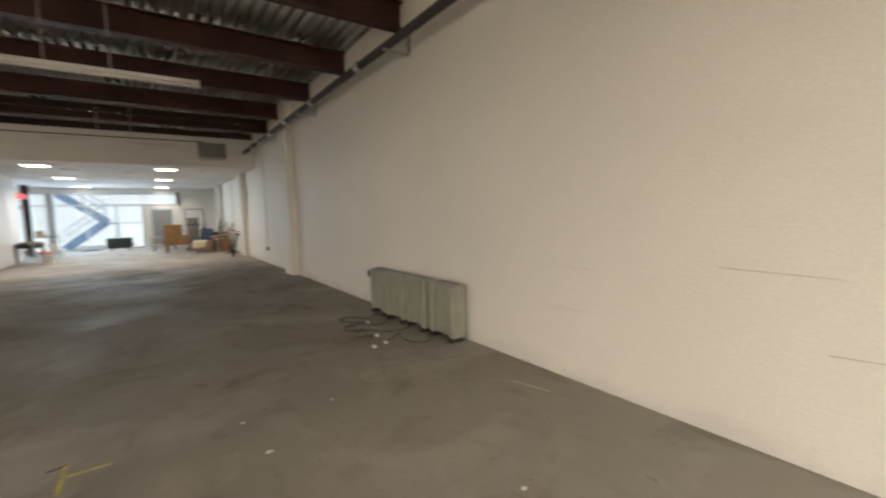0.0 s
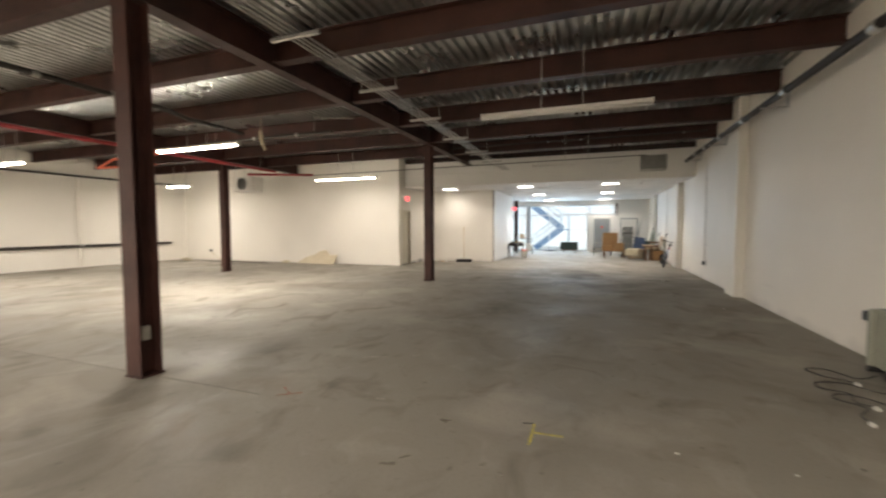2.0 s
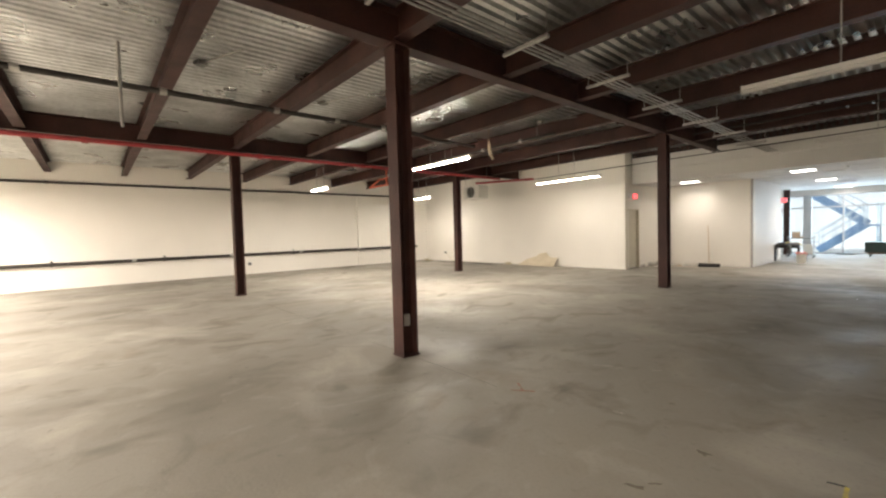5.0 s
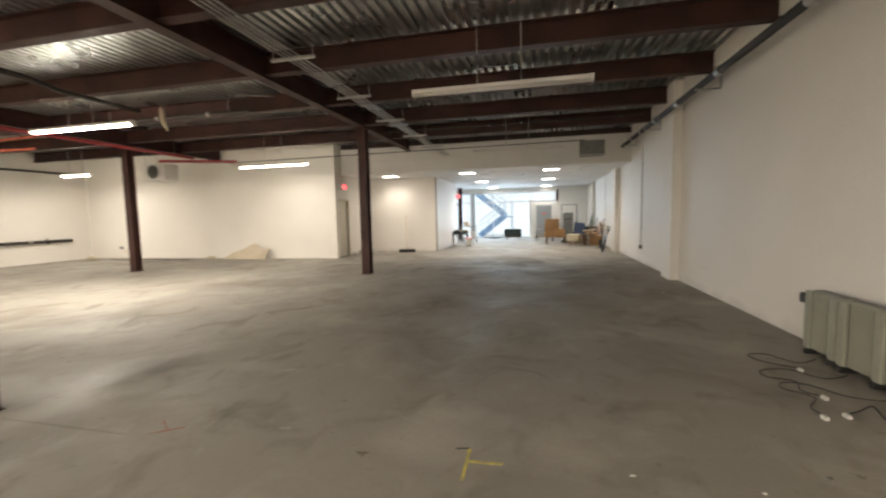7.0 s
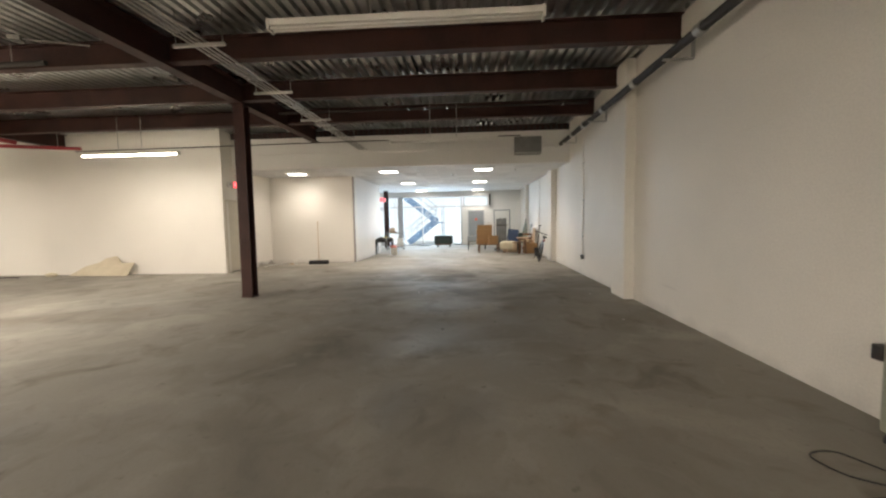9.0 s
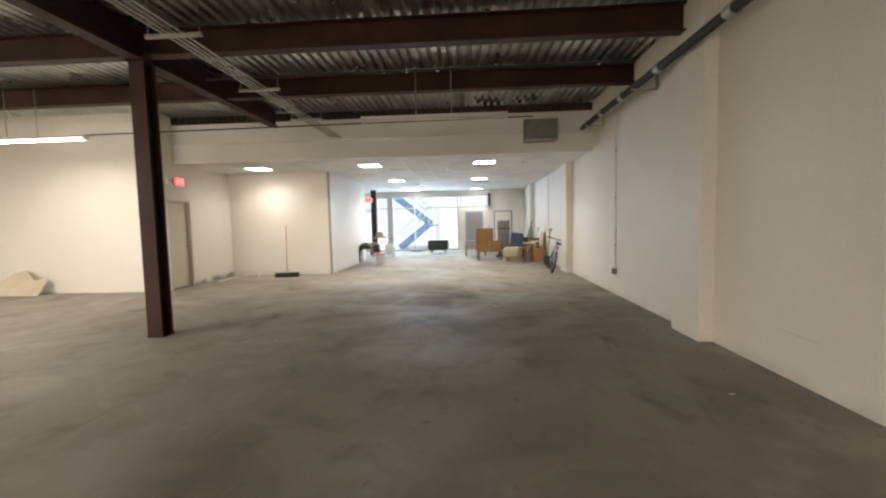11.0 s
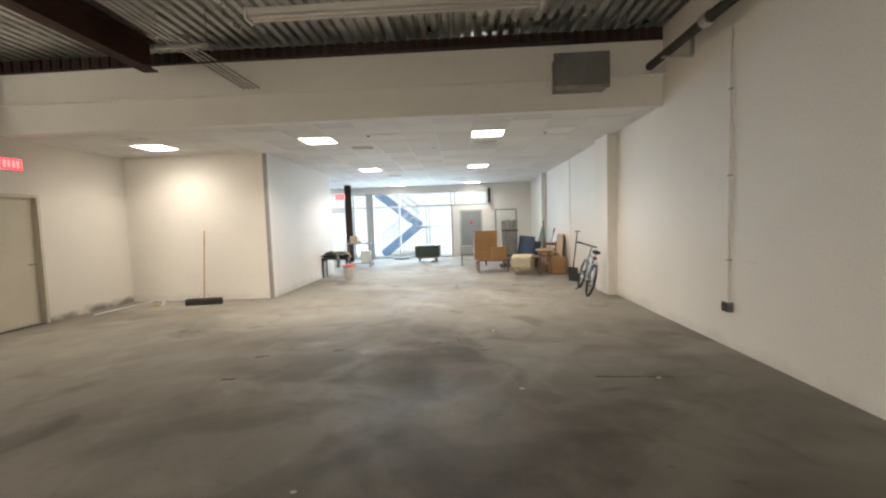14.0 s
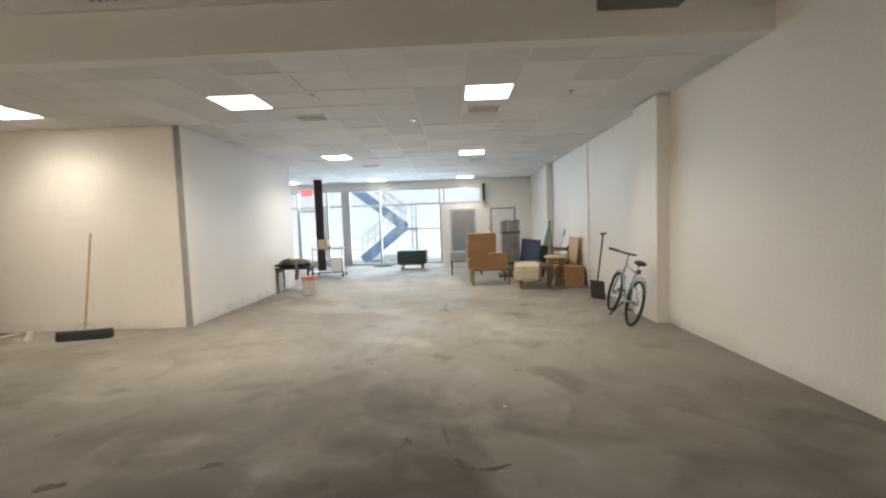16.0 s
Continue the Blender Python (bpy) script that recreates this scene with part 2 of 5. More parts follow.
M_RUBBER = shade("rubber", (0.025, 0.024, 0.023), 0.8, 0, None, 8, 80, 0.1, 0.3)
M_CARD = shade("cardboard", (0.34, 0.20, 0.09), 0.85, 0, (0.32, 0.185, 0.085), 5, 70, 0.08, 0.4)
M_CARDPALE = shade("pale_cardboard", (0.55, 0.42, 0.29), 0.85, 0, (0.46, 0.34, 0.22), 5, 70, 0.08, 0.3)
M_WOOD = shade("brown_wood", (0.20, 0.105, 0.05), 0.5, 0, (0.13, 0.065, 0.03), 9, 60, 0.08, 0.5)
M_PALEWOOD = shade("pale_wood", (0.46, 0.34, 0.19), 0.6, 0, (0.37, 0.26, 0.14), 9, 60, 0.08, 0.4)
M_CLOTH = shade("cream_cloth", (0.56, 0.50, 0.36), 0.95, 0, (0.47, 0.41, 0.29), 7, 90, 0.3, 0.3)
M_BLUE = shade("blue_vinyl", (0.045, 0.075, 0.15), 0.55, 0, None, 5, 60, 0.1, 0.4)
M_GREYMAT = shade("grey_padding", (0.17, 0.175, 0.17), 0.8, 0, (0.11, 0.115, 0.11), 4, 60, 0.15, 0.4)
M_DARKGREEN = shade("dark_green_vinyl", (0.022, 0.045, 0.038), 0.5, 0, None, 5, 60, 0.1, 0.4)
M_ORANGEPLASTIC = shade("orange_red_plastic", (0.75, 0.10, 0.05), 0.4, 0, None, 5, 60, 0.03, 0.2)
M_BUCKET = shade("white_plastic", (0.70, 0.68, 0.62), 0.4, 0, None, 5, 60, 0.03, 0.2)
M_YELLOW = shade("yellow_paint", (0.62, 0.50, 0.10), 0.8, 0, (0.40, 0.34, 0.15), 14, 60, 0.1, 0.6)
M_REDPAINT = shade("red_paint", (0.30, 0.13, 0.09), 0.8, 0, (0.25, 0.19, 0.15), 14, 60, 0.1, 0.6)
M_CHALK = shade("white_scrap", (0.70, 0.68, 0.62), 0.8, 0, None, 9, 60, 0.1, 0.3)
M_JOINT = shade("dark_joint", (0.19, 0.175, 0.15), 0.9, 0, None, 9, 60, 0.2, 0.4)
M_SPALL = shade("scarred_concrete", (0.125, 0.106, 0.083), 0.9, 0, (0.19, 0.165, 0.132), 9, 60, 0.4, 0.5)
M_PALEPATCH = shade("scraped_concrete", (0.36, 0.33, 0.28), 0.8, 0, (0.27, 0.245, 0.205), 12, 60, 0.3, 0.6)
M_STAIR = shade("blue_grey_steel", (0.15, 0.22, 0.33), 0.5, 0.2, (0.11, 0.17, 0.26), 3, 40, 0.05, 0.3)
M_RAIL = shade("pale_grey_steel", (0.42, 0.46, 0.50), 0.5, 0.2, (0.34, 0.38, 0.42), 3, 40, 0.05, 0.3)
M_UMBRELLA = shade("grey_green_canvas", (0.29, 0.32, 0.27), 0.85, 0, (0.22, 0.25, 0.20), 5, 70, 0.2, 0.4)
M_YARD = shade("yard_concrete", (0.55, 0.55, 0.54), 0.85, 0, (0.46, 0.46, 0.45), 0.8, 30, 0.1, 0.3)
M_BACKDROP = shade("white_backdrop", (0.80, 0.80, 0.80), 0.9, 0, (0.70, 0.71, 0.72), 0.5, 30, 0.2, 0.3)
M_BIKE = shade("silver_blue_paint", (0.36, 0.42, 0.50), 0.3, 0.6, None, 6, 60, 0.02, 0.2)
M_CHROME = shade("chrome", (0.62, 0.62, 0.62), 0.18, 1.0, None, 6, 60, 0.02, 0.2)
M_SHEET = shade("buff_board", (0.60, 0.53, 0.40), 0.8, 0, (0.50, 0.43, 0.31), 2.5, 50, 0.08, 0.4)

# ---- building helpers ----


def box(bm, x0, x1, y0, y1, z0, z1, bevel=0.0):
    r = bmesh.ops.create_cube(bm, size=1, matrix=Matrix.Translation(((x0 + x1) / 2, (y0 + y1) / 2, (z0 + z1) / 2)) @ Matrix.Diagonal((x1 - x0, y1 - y0, z1 - z0, 1)))
    if bevel:
        edges = list({e for v in r["verts"] for e in v.link_edges})
        bmesh.ops.bevel(bm, geom=edges, offset=bevel, segments=2, affect="EDGES", profile=0.6)
    return bm


def rod(bm, a, b, r0, r1=None, n=10):
    a, b = Vector(a), Vector(b)
    d = b - a
    m = Matrix.Translation((a + b) / 2) @ d.to_track_quat("Z", "Y").to_matrix().to_4x4()
    bmesh.ops.create_cone(bm, cap_ends=True, segments=n, radius1=r0, radius2=r0 if r1 is None else r1, depth=d.length, matrix=m)
    return bm


def ring(bm, centre, axis, major, minor, n=32, k=8):
    q = Vector(axis).to_track_quat("Z", "Y").to_matrix().to_4x4()
    m = Matrix.Translation(centre) @ q
    rows = []
    for i in range(n):
        a = 2 * math.pi * i / n
        rows.append([bm.verts.new(m @ Vector(((major + minor * math.cos(b)) * math.cos(a), (major + minor * math.cos(b)) * math.sin(a), minor * math.sin(b)))) for b in (2 * math.pi * j / k for j in range(k))])
    for i in range(n):
        for j in range(k):
            bm.faces.new((rows[i][j], rows[(i + 1) % n][j], rows[(i + 1) % n][(j + 1) % k], rows[i][(j + 1) % k]))
    return bm


def prism(bm, outline, y0, y1):
    """An outline in x, z drawn out along y."""
    a = [bm.verts.new((x, y0, z)) for x, z in outline]
    b = [bm.verts.new((x, y1, z)) for x, z in outline]
    bm.faces.new(a)
    bm.faces.new(b[::-1])
    for i in range(len(a)):
        j = (i + 1) % len(a)
        bm.faces.new((a[i], b[i], b[j], a[j]))
    bmesh.ops.recalc_face_normals(bm, faces=bm.faces)
    return bm


def cable(bm, pts, r, n=7, steps=8):
    """A round cord along a smooth line through the points."""
    p = [Vector(v) for v in pts]
    line = []
    for i in range(len(p) - 1):
        p0, p1, p2, p3 = p[max(i - 1, 0)], p[i], p[i + 1], p[min(i + 2, len(p) - 1)]
        for s in range(steps):
            t = s / steps
            line.append(0.5 * (2 * p1 + (p2 - p0) * t + (2 * p0 - 5 * p1 + 4 * p2 - p3) * t * t + (3 * p1 - p0 - 3 * p2 + p3) * t ** 3))
    line.append(p[-1])
    rows = []
    for i, c in enumerate(line):
        d = (line[min(i + 1, len(line) - 1)] - line[max(i - 1, 0)]).normalized()
        q = d.to_track_quat("Z", "Y")
        rows.append([bm.verts.new(c + q @ Vector((r * math.cos(2 * math.pi * k / n), r * math.sin(2 * math.pi * k / n), 0))) for k in range(n)])
    for a, b in zip(rows, rows[1:]):
        for k in range(n):
            bm.faces.new((a[k], a[(k + 1) % n], b[(k + 1) % n], b[k]))
    bm.faces.new(rows[0][::-1])
    bm.faces.new(rows[-1])
    return bm


def mesh_of(name, bm, material, smooth=False):
    me = bpy.data.meshes.new(name)
    for f in bm.faces:
        f.smooth = smooth
    bm.to_mesh(me)
    bm.free()
    me.materials.append(material)
    return me


def part(name, bm, material, parent, label="", smooth=False):
    ob = new(name, mesh_of(name, bm, material, smooth))
    ob.parent = parent
    return tagged(ob, label)


def solid(name, bm, material, label, category, kind="", group="", smooth=False):
    return tagged(new(name, mesh_of(name, bm, material, smooth)), label, category, group, kind)


def thing(name, loc, label, category, group="", turn=0.0, kind=""):
    ob = new(name)
    ob.empty_display_size = 0.1
    ob.matrix_world = pose(*loc, 0, 0, turn)
    return tagged(ob, label, category, group, kind)


def B(*a):
    return box(bmesh.new(), *a)


def R(*a, **k):
    return rod(bmesh.new(), *a, **k)


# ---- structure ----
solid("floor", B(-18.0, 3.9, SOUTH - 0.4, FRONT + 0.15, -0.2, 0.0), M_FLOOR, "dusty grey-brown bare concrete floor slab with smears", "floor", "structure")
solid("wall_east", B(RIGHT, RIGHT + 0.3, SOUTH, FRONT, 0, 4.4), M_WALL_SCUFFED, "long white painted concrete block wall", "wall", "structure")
solid("wall_west", B(LEFT - 0.3, LEFT, SOUTH, BACK, 0, 4.4), M_WALL, "long cream-white painted block wall with pipes on it", "wall", "structure")
solid("wall_south", B(LEFT - 0.3, RIGHT + 0.3, SOUTH - 0.3, SOUTH, 0, 4.4), M_WALL, "white painted end wall behind the walker", "wall", "structure")
solid("wall_back_hall", B(LEFT - 0.3, -6.4, BACK, BACK + 0.25, 0, 4.4), M_WALL, "white painted wall closing the back of the hall", "wall", "structure")
solid("wall_door_head", B(-6.65, -6.4, BACK + 0.25, 16.24, 2.13, 4.4), M_WALL, "white wall above the cream door", "wall", "structure")
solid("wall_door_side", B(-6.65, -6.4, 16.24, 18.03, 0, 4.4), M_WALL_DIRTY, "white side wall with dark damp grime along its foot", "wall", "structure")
solid("wall_niche", B(-6.65, -3.4, 18.03, 18.28, 0, 3.3), M_WALL_SCUFFED, "white painted block wall behind the push broom", "wall", "structure")
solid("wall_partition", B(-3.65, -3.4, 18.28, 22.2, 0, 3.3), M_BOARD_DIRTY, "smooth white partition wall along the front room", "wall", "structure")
solid("wall_lobby_back", B(-7.2, -3.65, 22.2, 22.4, 0, 3.3), M_BOARD, "white wall at the back of the entrance recess", "wall", "structure")
solid("wall_lobby_west", B(-7.4, -7.2, 22.2, FRONT, 0, 3.3), M_BOARD, "white side wall of the entrance recess", "wall", "structure")
solid("trim_corner", B(-3.45, -3.388, 18.022, 18.09, 0, DROP - 0.01, 0.004), M_CORNER_SHADING, "grey corner strip on the partition end, its grey taken from soft shading", "trim", "structure")
for y0, y1, top in ((11.08, 11.72, 4.08), (17.5, 18.2, DROP - 0.01), (23.8, 24.2, DROP - 0.01)):
    solid("pilaster", B(RIGHT - 0.17, RIGHT, y0, y1, 0, top, 0.008), M_WALL, "white painted pilaster standing out from the long wall", "pilaster", "structure", "wall pilasters")
solid("wall_soffit", B(-6.4, RIGHT, SOFFIT, SOFFIT + 0.15, DROP, 3.9), M_BOARD, "white painted bulkhead above the wide opening", "bulkhead", "structure")
solid("trim_soffit", B(-6.4, RIGHT, SOFFIT - 0.05, SOFFIT, 3.42, 3.46, 0.004), M_BOARD, "shallow painted ledge on the bulkhead", "trim", "structure")
# two unseen walls added to keep sky light out of the ceiling void
solid("plenum_light_stop_front", B(-7.4, RIGHT, FRONT, FRONT + 0.2, 3.3, 4.4), M_BOARD, "unseen wall added above the tile ceiling at the front to block sky light", "wall", "structure")
solid("plenum_light_stop_west", B(-7.4, -7.2, BACK + 0.25, FRONT, 3.3, 4.4), M_BOARD, "unseen wall added above the tile ceiling at the side to block sky light", "wall", "structure")
solid("roof_slab", B(LEFT - 0.3, RIGHT + 0.3, SOUTH - 0.3, FRONT + 0.3, 4.4, 4.6), M_JOINT, "dark slab above the steel deck", "ceiling", "structure")


def deck():
    """Trapezoidal steel decking with its ribs along the building."""
    bm = bmesh.new()
    pitch, x = 0.152, LEFT
    line = []
    while x < RIGHT:
        line += [(x, DECK + 0.06), (x + 0.045, DECK + 0.06), (x + 0.062, DECK), (x + 0.135, DECK)]
        x += pitch
    line = [(min(a, RIGHT), z) for a, z in line]
    a = [bm.verts.new((x, SOUTH, z)) for x, z in line]
    b = [bm.verts.new((x, SOFFIT + 0.1, z)) for x, z in line]
    for i in range(len(line) - 1):
        bm.faces.new((a[i], a[i + 1], b[i + 1], b[i]))
    ob = solid("ceiling", bm, M_DECK, "corrugated galvanised steel deck ceiling, partly dulled", "ceiling", "structure")
    mod = ob.modifiers.new("thickness", "SOLIDIFY")
    mod.thickness, mod.offset = 0.003, 1


deck()


def i_beam(length, depth, width, web=0.012, flange=0.018):
    """An I section lying along x from 0, its underside at z 0."""
    bm = bmesh.new()
    box(bm, 0, length, -width / 2, width / 2, 0, flange, 0.003)
    box(bm, 0, length, -web / 2, web / 2, flange, depth - flange)
    box(bm, 0, length, -width / 2, width / 2, depth - flange, depth, 0.003)
    return bm


COL_X = (-3.69, -11.06)
COL_Y = (3.88, 11.54)
STEP = 7.66 / 4
for x0, x1 in ((COL_X[0] + 0.06, RIGHT - 0.002), (COL_X[1] + 0.06, COL_X[0] - 0.06), (LEFT + 0.002, COL_X[1] - 0.06)):
    for k in range(-5, 6):
        y = COL_Y[0] + k * STEP
        ob = solid("steel_beam", i_beam(x1 - x0, DECK - 3.74 - 0.004, 0.17), M_STEEL, "dark red-brown primed steel floor beam", "beam", "structure", "floor beams")
        ob.matrix_world = pose(x0, y, 3.74)
for x in COL_X:
    ob = solid("steel_girder", i_beam(SOFFIT - 0.35 - SOUTH, DECK - 3.68 - 0.006, 0.20), M_STEEL, "deep red-brown primed steel girder on columns", "girder", "structure", "girders")
    ob.matrix_world = pose(x, SOUTH + 0.01, 3.68, 0, 0, 90)


def h_column(x, y, top, label):
    ob = thing("steel_column", (x, y, 0), label, "column", "steel columns", 0, "structure")
    for s in (-1, 1):
        part("flange", B(-0.105, 0.105, s * 0.100 - 0.009, s * 0.100 + 0.009, 0.016, top - 0.016, 0.003), M_STEEL, ob)
    part("web", B(-0.008, 0.008, -0.091, 0.091, 0.016, top - 0.016), M_STEEL, ob)
    part("base_plate", B(-0.118, 0.118, -0.122, 0.122, 0.0, 0.016, 0.003), M_STEEL, ob)
    part("cap_plate", B(-0.13, 0.13, -0.15, 0.15, top - 0.016, top, 0.003), M_STEEL, ob)
    return ob


for x in COL_X:
    for y in (COL_Y[0] - 7.66,) + COL_Y:
        c = h_column(x, y, 3.68, "dark red-brown steel H column with scuffed flanges")
        if (x, y) == (COL_X[0], COL_Y[0]):
            part("switch_box", B(0.012, 0.06, -0.05, 0.03, 0.36, 0.50, 0.006), M_GALV, c, "small grey electrical box")
            part("conduit", R((0.03, -0.01, 0.5), (0.03, -0.01, 3.6), 0.012), M_STEEL, c)
h_column(-3.8, 25.6, DROP, "dark brown steel column near the storefront")


# ---- drop ceiling with tiles, lamps and diffusers ----
PANELS = [(-4.83, 17.16), (-1.9, 17.16), (1.08, 17.16), (-1.9, 21.4), (1.2, 21.4), (-1.9, 26.3), (1.2, 26.3), (-5.2, 26.3), (-4.83, 13.0)]


def drop_ceiling():
    g = 0.61
    slots = {(round((x - 1.08) / g), round((y - 17.16) / g)) for x, y in PANELS}
    bm, grid = bmesh.new(), bmesh.new()
    rnd = random.Random(4)
    for i in range(-14, 5):
        for j in range(-3, 17):
            x, y = 1.08 + i * g, 17.16 + j * g
            x0, x1 = max(x - g / 2, -7.2), min(x + g / 2, RIGHT)
            y0, y1 = max(y - g / 2, SOFFIT + 0.15), min(y + g / 2, FRONT)
            if x1 - x0 < 0.05 or y1 - y0 < 0.05:
                continue
            if (i, j) not in slots:
                d = rnd.choice((0, 0, 0, 0.004, 0.008))
                box(bm, x0 + 0.010, x1 - 0.010, y0 + 0.010, y1 - 0.010, DROP + 0.003 + d, DROP + 0.022 + d)
            box(grid, x0 - 0.009, x0 + 0.009, y0, y1, DROP, DROP + 0.03)
            box(grid, x0 + 0.009, x1 - 0.009, y0 - 0.009, y0 + 0.009, DROP, DROP + 0.03)
    solid("ceiling_front", bm, M_TILE, "white lay-in ceiling tiles, some greyed and uneven", "ceiling", "structure")
    solid("trim_ceiling_grid", grid, M_GRID, "white metal grid of the tile ceiling", "ceiling grid", "structure")


drop_ceiling()
G = 0.61
panel = None
for x, y in PANELS[:-1]:
    x, y = 1.08 + round((x - 1.08) / G) * G, 17.16 + round((y - 17.16) / G) * G
    if panel is None:
        panel = thing("ceiling_light", (x, y, DROP + 0.002), "square lit panel lamp set in the tile ceiling", "ceiling light", "panel lamps")
        f = bmesh.new()
        for s in (-1, 1):
            box(f, s * 0.285 - 0.012, s * 0.285 + 0.012, -0.297, 0.297, 0, 0.05, 0.002)
            box(f, -0.272, 0.272, s * 0.285 - 0.012, s * 0.285 + 0.012, 0, 0.05, 0.002)
        part("frame", f, M_GRID, panel)
        part("diffuser", B(-0.272, 0.272, -0.272, 0.272, 0.008, 0.02), M_PANEL, panel, "glowing white diffuser")
    else:
        copy_thing(panel, pose(x, y, DROP + 0.002))
    glow = lamp_area("panel_light", (x, y, DROP - 0.01), 0.54, 0.54, 10 if x < -4 or y > 26 else 22, (1.0, 0.88, 0.76))
    glow.data.spread = radians(140)
vent = None
for x, y in ((1.08, 17.88), (-1.36, 17.95), (1.3, 22.5), (-1.5, 22.9), (-4.8, 16.4)):
    if vent is None:
        vent = thing("ceiling_vent", (x, y, DROP - 0.012), "white slatted air diffuser set in the tile ceiling", "air vent", "air diffusers")
        f = bmesh.new()
        for s in (-1, 1):
            box(f, s * 0.22 - 0.012, s * 0.22 + 0.012, -0.15, 0.15, 0, 0.012, 0.002)
            box(f, -0.208, 0.208, s * 0.138 - 0.012, s * 0.138 + 0.012, 0, 0.012, 0.002)
        part("frame", f, M_GRID, vent)
        part("backing", B(-0.208, 0.208, -0.126, 0.126, 0.009, 0.0115), M_BLACK, vent)
        for k in range(6):
            part("slat", B(-0.208, 0.208, -0.116 + k * 0.044, -0.100 + k * 0.044, 0.004, 0.0085), M_GRID, vent)
    else:
        copy_thing(vent, pose(x, y, DROP - 0.012))
for x, y in ((0.05, 18.3), (2.1, 17.2), (-1.0, 16.9)):
    s = thing("fire_sprinkler", (x, y, DROP), "small sprinkler head under the tile ceiling", "sprinkler", "sprinkler heads")
    part("escutcheon", R((0, 0, -0.012), (0, 0, 0), 0.035, 0.04), M_CHROME, s)
    part("nozzle", R((0, 0, -0.04), (0, 0, -0.012), 0.012), M_CHROME, s)


# ---- strip lamps of the hall ----
def strip_lamp(x, y, z, length, lit, label, power=1.0, tube=None):
    ob = thing("strip_light", (x, y, z), label, "strip light", "hall strip lights")
    h = length / 2
    part("housing", B(-h, h, -0.055, 0.055, 0.03, 0.085, 0.008), M_WHITE, ob)
    for s in (-1, 1):
        part("tube", R((-h + 0.02, s * 0.03, 0.012), (h - 0.02, s * 0.03, 0.012), 0.014), (tube or M_TUBE) if lit else M_WHITE, ob, "lit fluorescent tube" if lit else "unlit white tube", True)
        part("end_cap", B(s * h - 0.012, s * h + 0.012, -0.06, 0.06, -0.01, 0.09, 0.005), M_WHITE, ob)
        part("hanger_rod", R((s * 0.3, 0, 0.085), (s * 0.3, 0, DECK - z - 0.002), 0.008), M_GALV, ob)
    if lit:
        lamp_area("strip_glow", (x, y, z - 0.04), length - 0.1, 0.10, 165 * length / 2.44 * power, (1.0, 0.90, 0.79))
    return ob


strip_lamp(0.07, 7.55, 3.17, 2.44, False, "long white strip lamp, unlit, hung under the deck")
strip_lamp(0.06, 13.2, 3.2, 2.44, False, "long white strip lamp, unlit, near the bulkhead")
strip_lamp(-7.93, 8.02, 3.25, 2.44, True, "long lit fluorescent strip lamp hung from beams", 0.9)
strip_lamp(-7.55, 13.4, 3.12, 2.44, True, "lit fluorescent strip lamp near the back wall", 0.15, M_TUBE_DIM)
strip_lamp(-13.6, 7.3, 3.12, 1.3, True, "short lit fluorescent strip lamp in the far bay")
strip_lamp(-15.1, 13.05, 3.1, 1.25, True, "short lit strip lamp in the far corner", 0.45)
# three fill lamps added out of view; no fixtures are known there
strip_lamp(-7.9, -3.2, 3.25, 2.44, True, "added lit fluorescent strip lamp out of view that brightens the hall", 3.7, M_TUBE_DIM)
strip_lamp(-14.2, -3.2, 3.25, 2.44, True, "added lit fluorescent strip lamp out of view that brightens the far bay", 2.7, M_TUBE_DIM)
strip_lamp(0.1, -3.2, 3.25, 2.44, True, "added lit fluorescent strip lamp behind the walker that brightens the long wall", 1.75)

# ---- pipes and conduits ----


def pipe_run(name, pts, r, material, label, category, clips=(), group="", clip_material=None):
    ob = thing(name, pts[0], label, category, group)
    o = Vector(pts[0])
    for a, b in zip(pts, pts[1:]):
        part("pipe", R(Vector(a) - o, Vector(b) - o, r, n=14), material, ob, smooth=False)
    for p, axis in clips:
        p = Vector(p) - o
        d = Vector(axis) * r * 1.1
        part("coupling", R(p - d, p + d, r * 1.28, n=14), clip_material or material, ob)
    return ob


for i, dx in enumerate((-0.10, -0.03, 0.04, 0.12)):
    x = -2.68 + dx
    end = 15.2 if i % 2 else 15.45
    pts = [(x, SOUTH, 3.66), (x, end, 3.66), (x + 0.25, SOFFIT - 0.03, 3.50)]
    pipe_run("conduit", pts, 0.013, M_GALV, "thin galvanised conduit run under the beams", "conduit", [((x, yy, 3.66), (0, 1, 0)) for yy in (6.1, 9.2, 12.2)], "ceiling conduits")
for k in range(11):
    y = -4.6 + k * STEP
    t = thing("strut_hanger", (-2.65, y, 3.628), "short galvanised strut carrying conduits", "strut", "conduit struts")
    part("channel", B(-0.33, 0.33, -0.02, 0.02, -0.022, 0.018, 0.003), M_GALV, t)
    for s in (-0.3, 0.3):
        part("rod", R((s, 0, 0.018), (s, 0, DECK - 3.63), 0.006), M_GALV, t)
couple = [((3.16, y, 3.46), (0, 1, 0)) for y in (-1, 1.5, 4, 6.5, 8.6, 10.4, 11.9, 13.2, 14.2)]
pipe_run("wall_pipe", [(3.16, SOUTH, 3.46), (3.16, 15.5, 3.46)], 0.055, M_BLACKPIPE, "black iron pipe running high along the wall", "pipe", couple, "", M_GALV)
pipe_run("wall_conduit", [(3.33, SOUTH, 3.62), (3.33, 15.3, 3.62)], 0.025, M_GALV, "galvanised conduit high along the wall", "conduit", [((3.33, y, 3.62), (0, 1, 0)) for y in (2, 5, 8, 11.4, 14)])
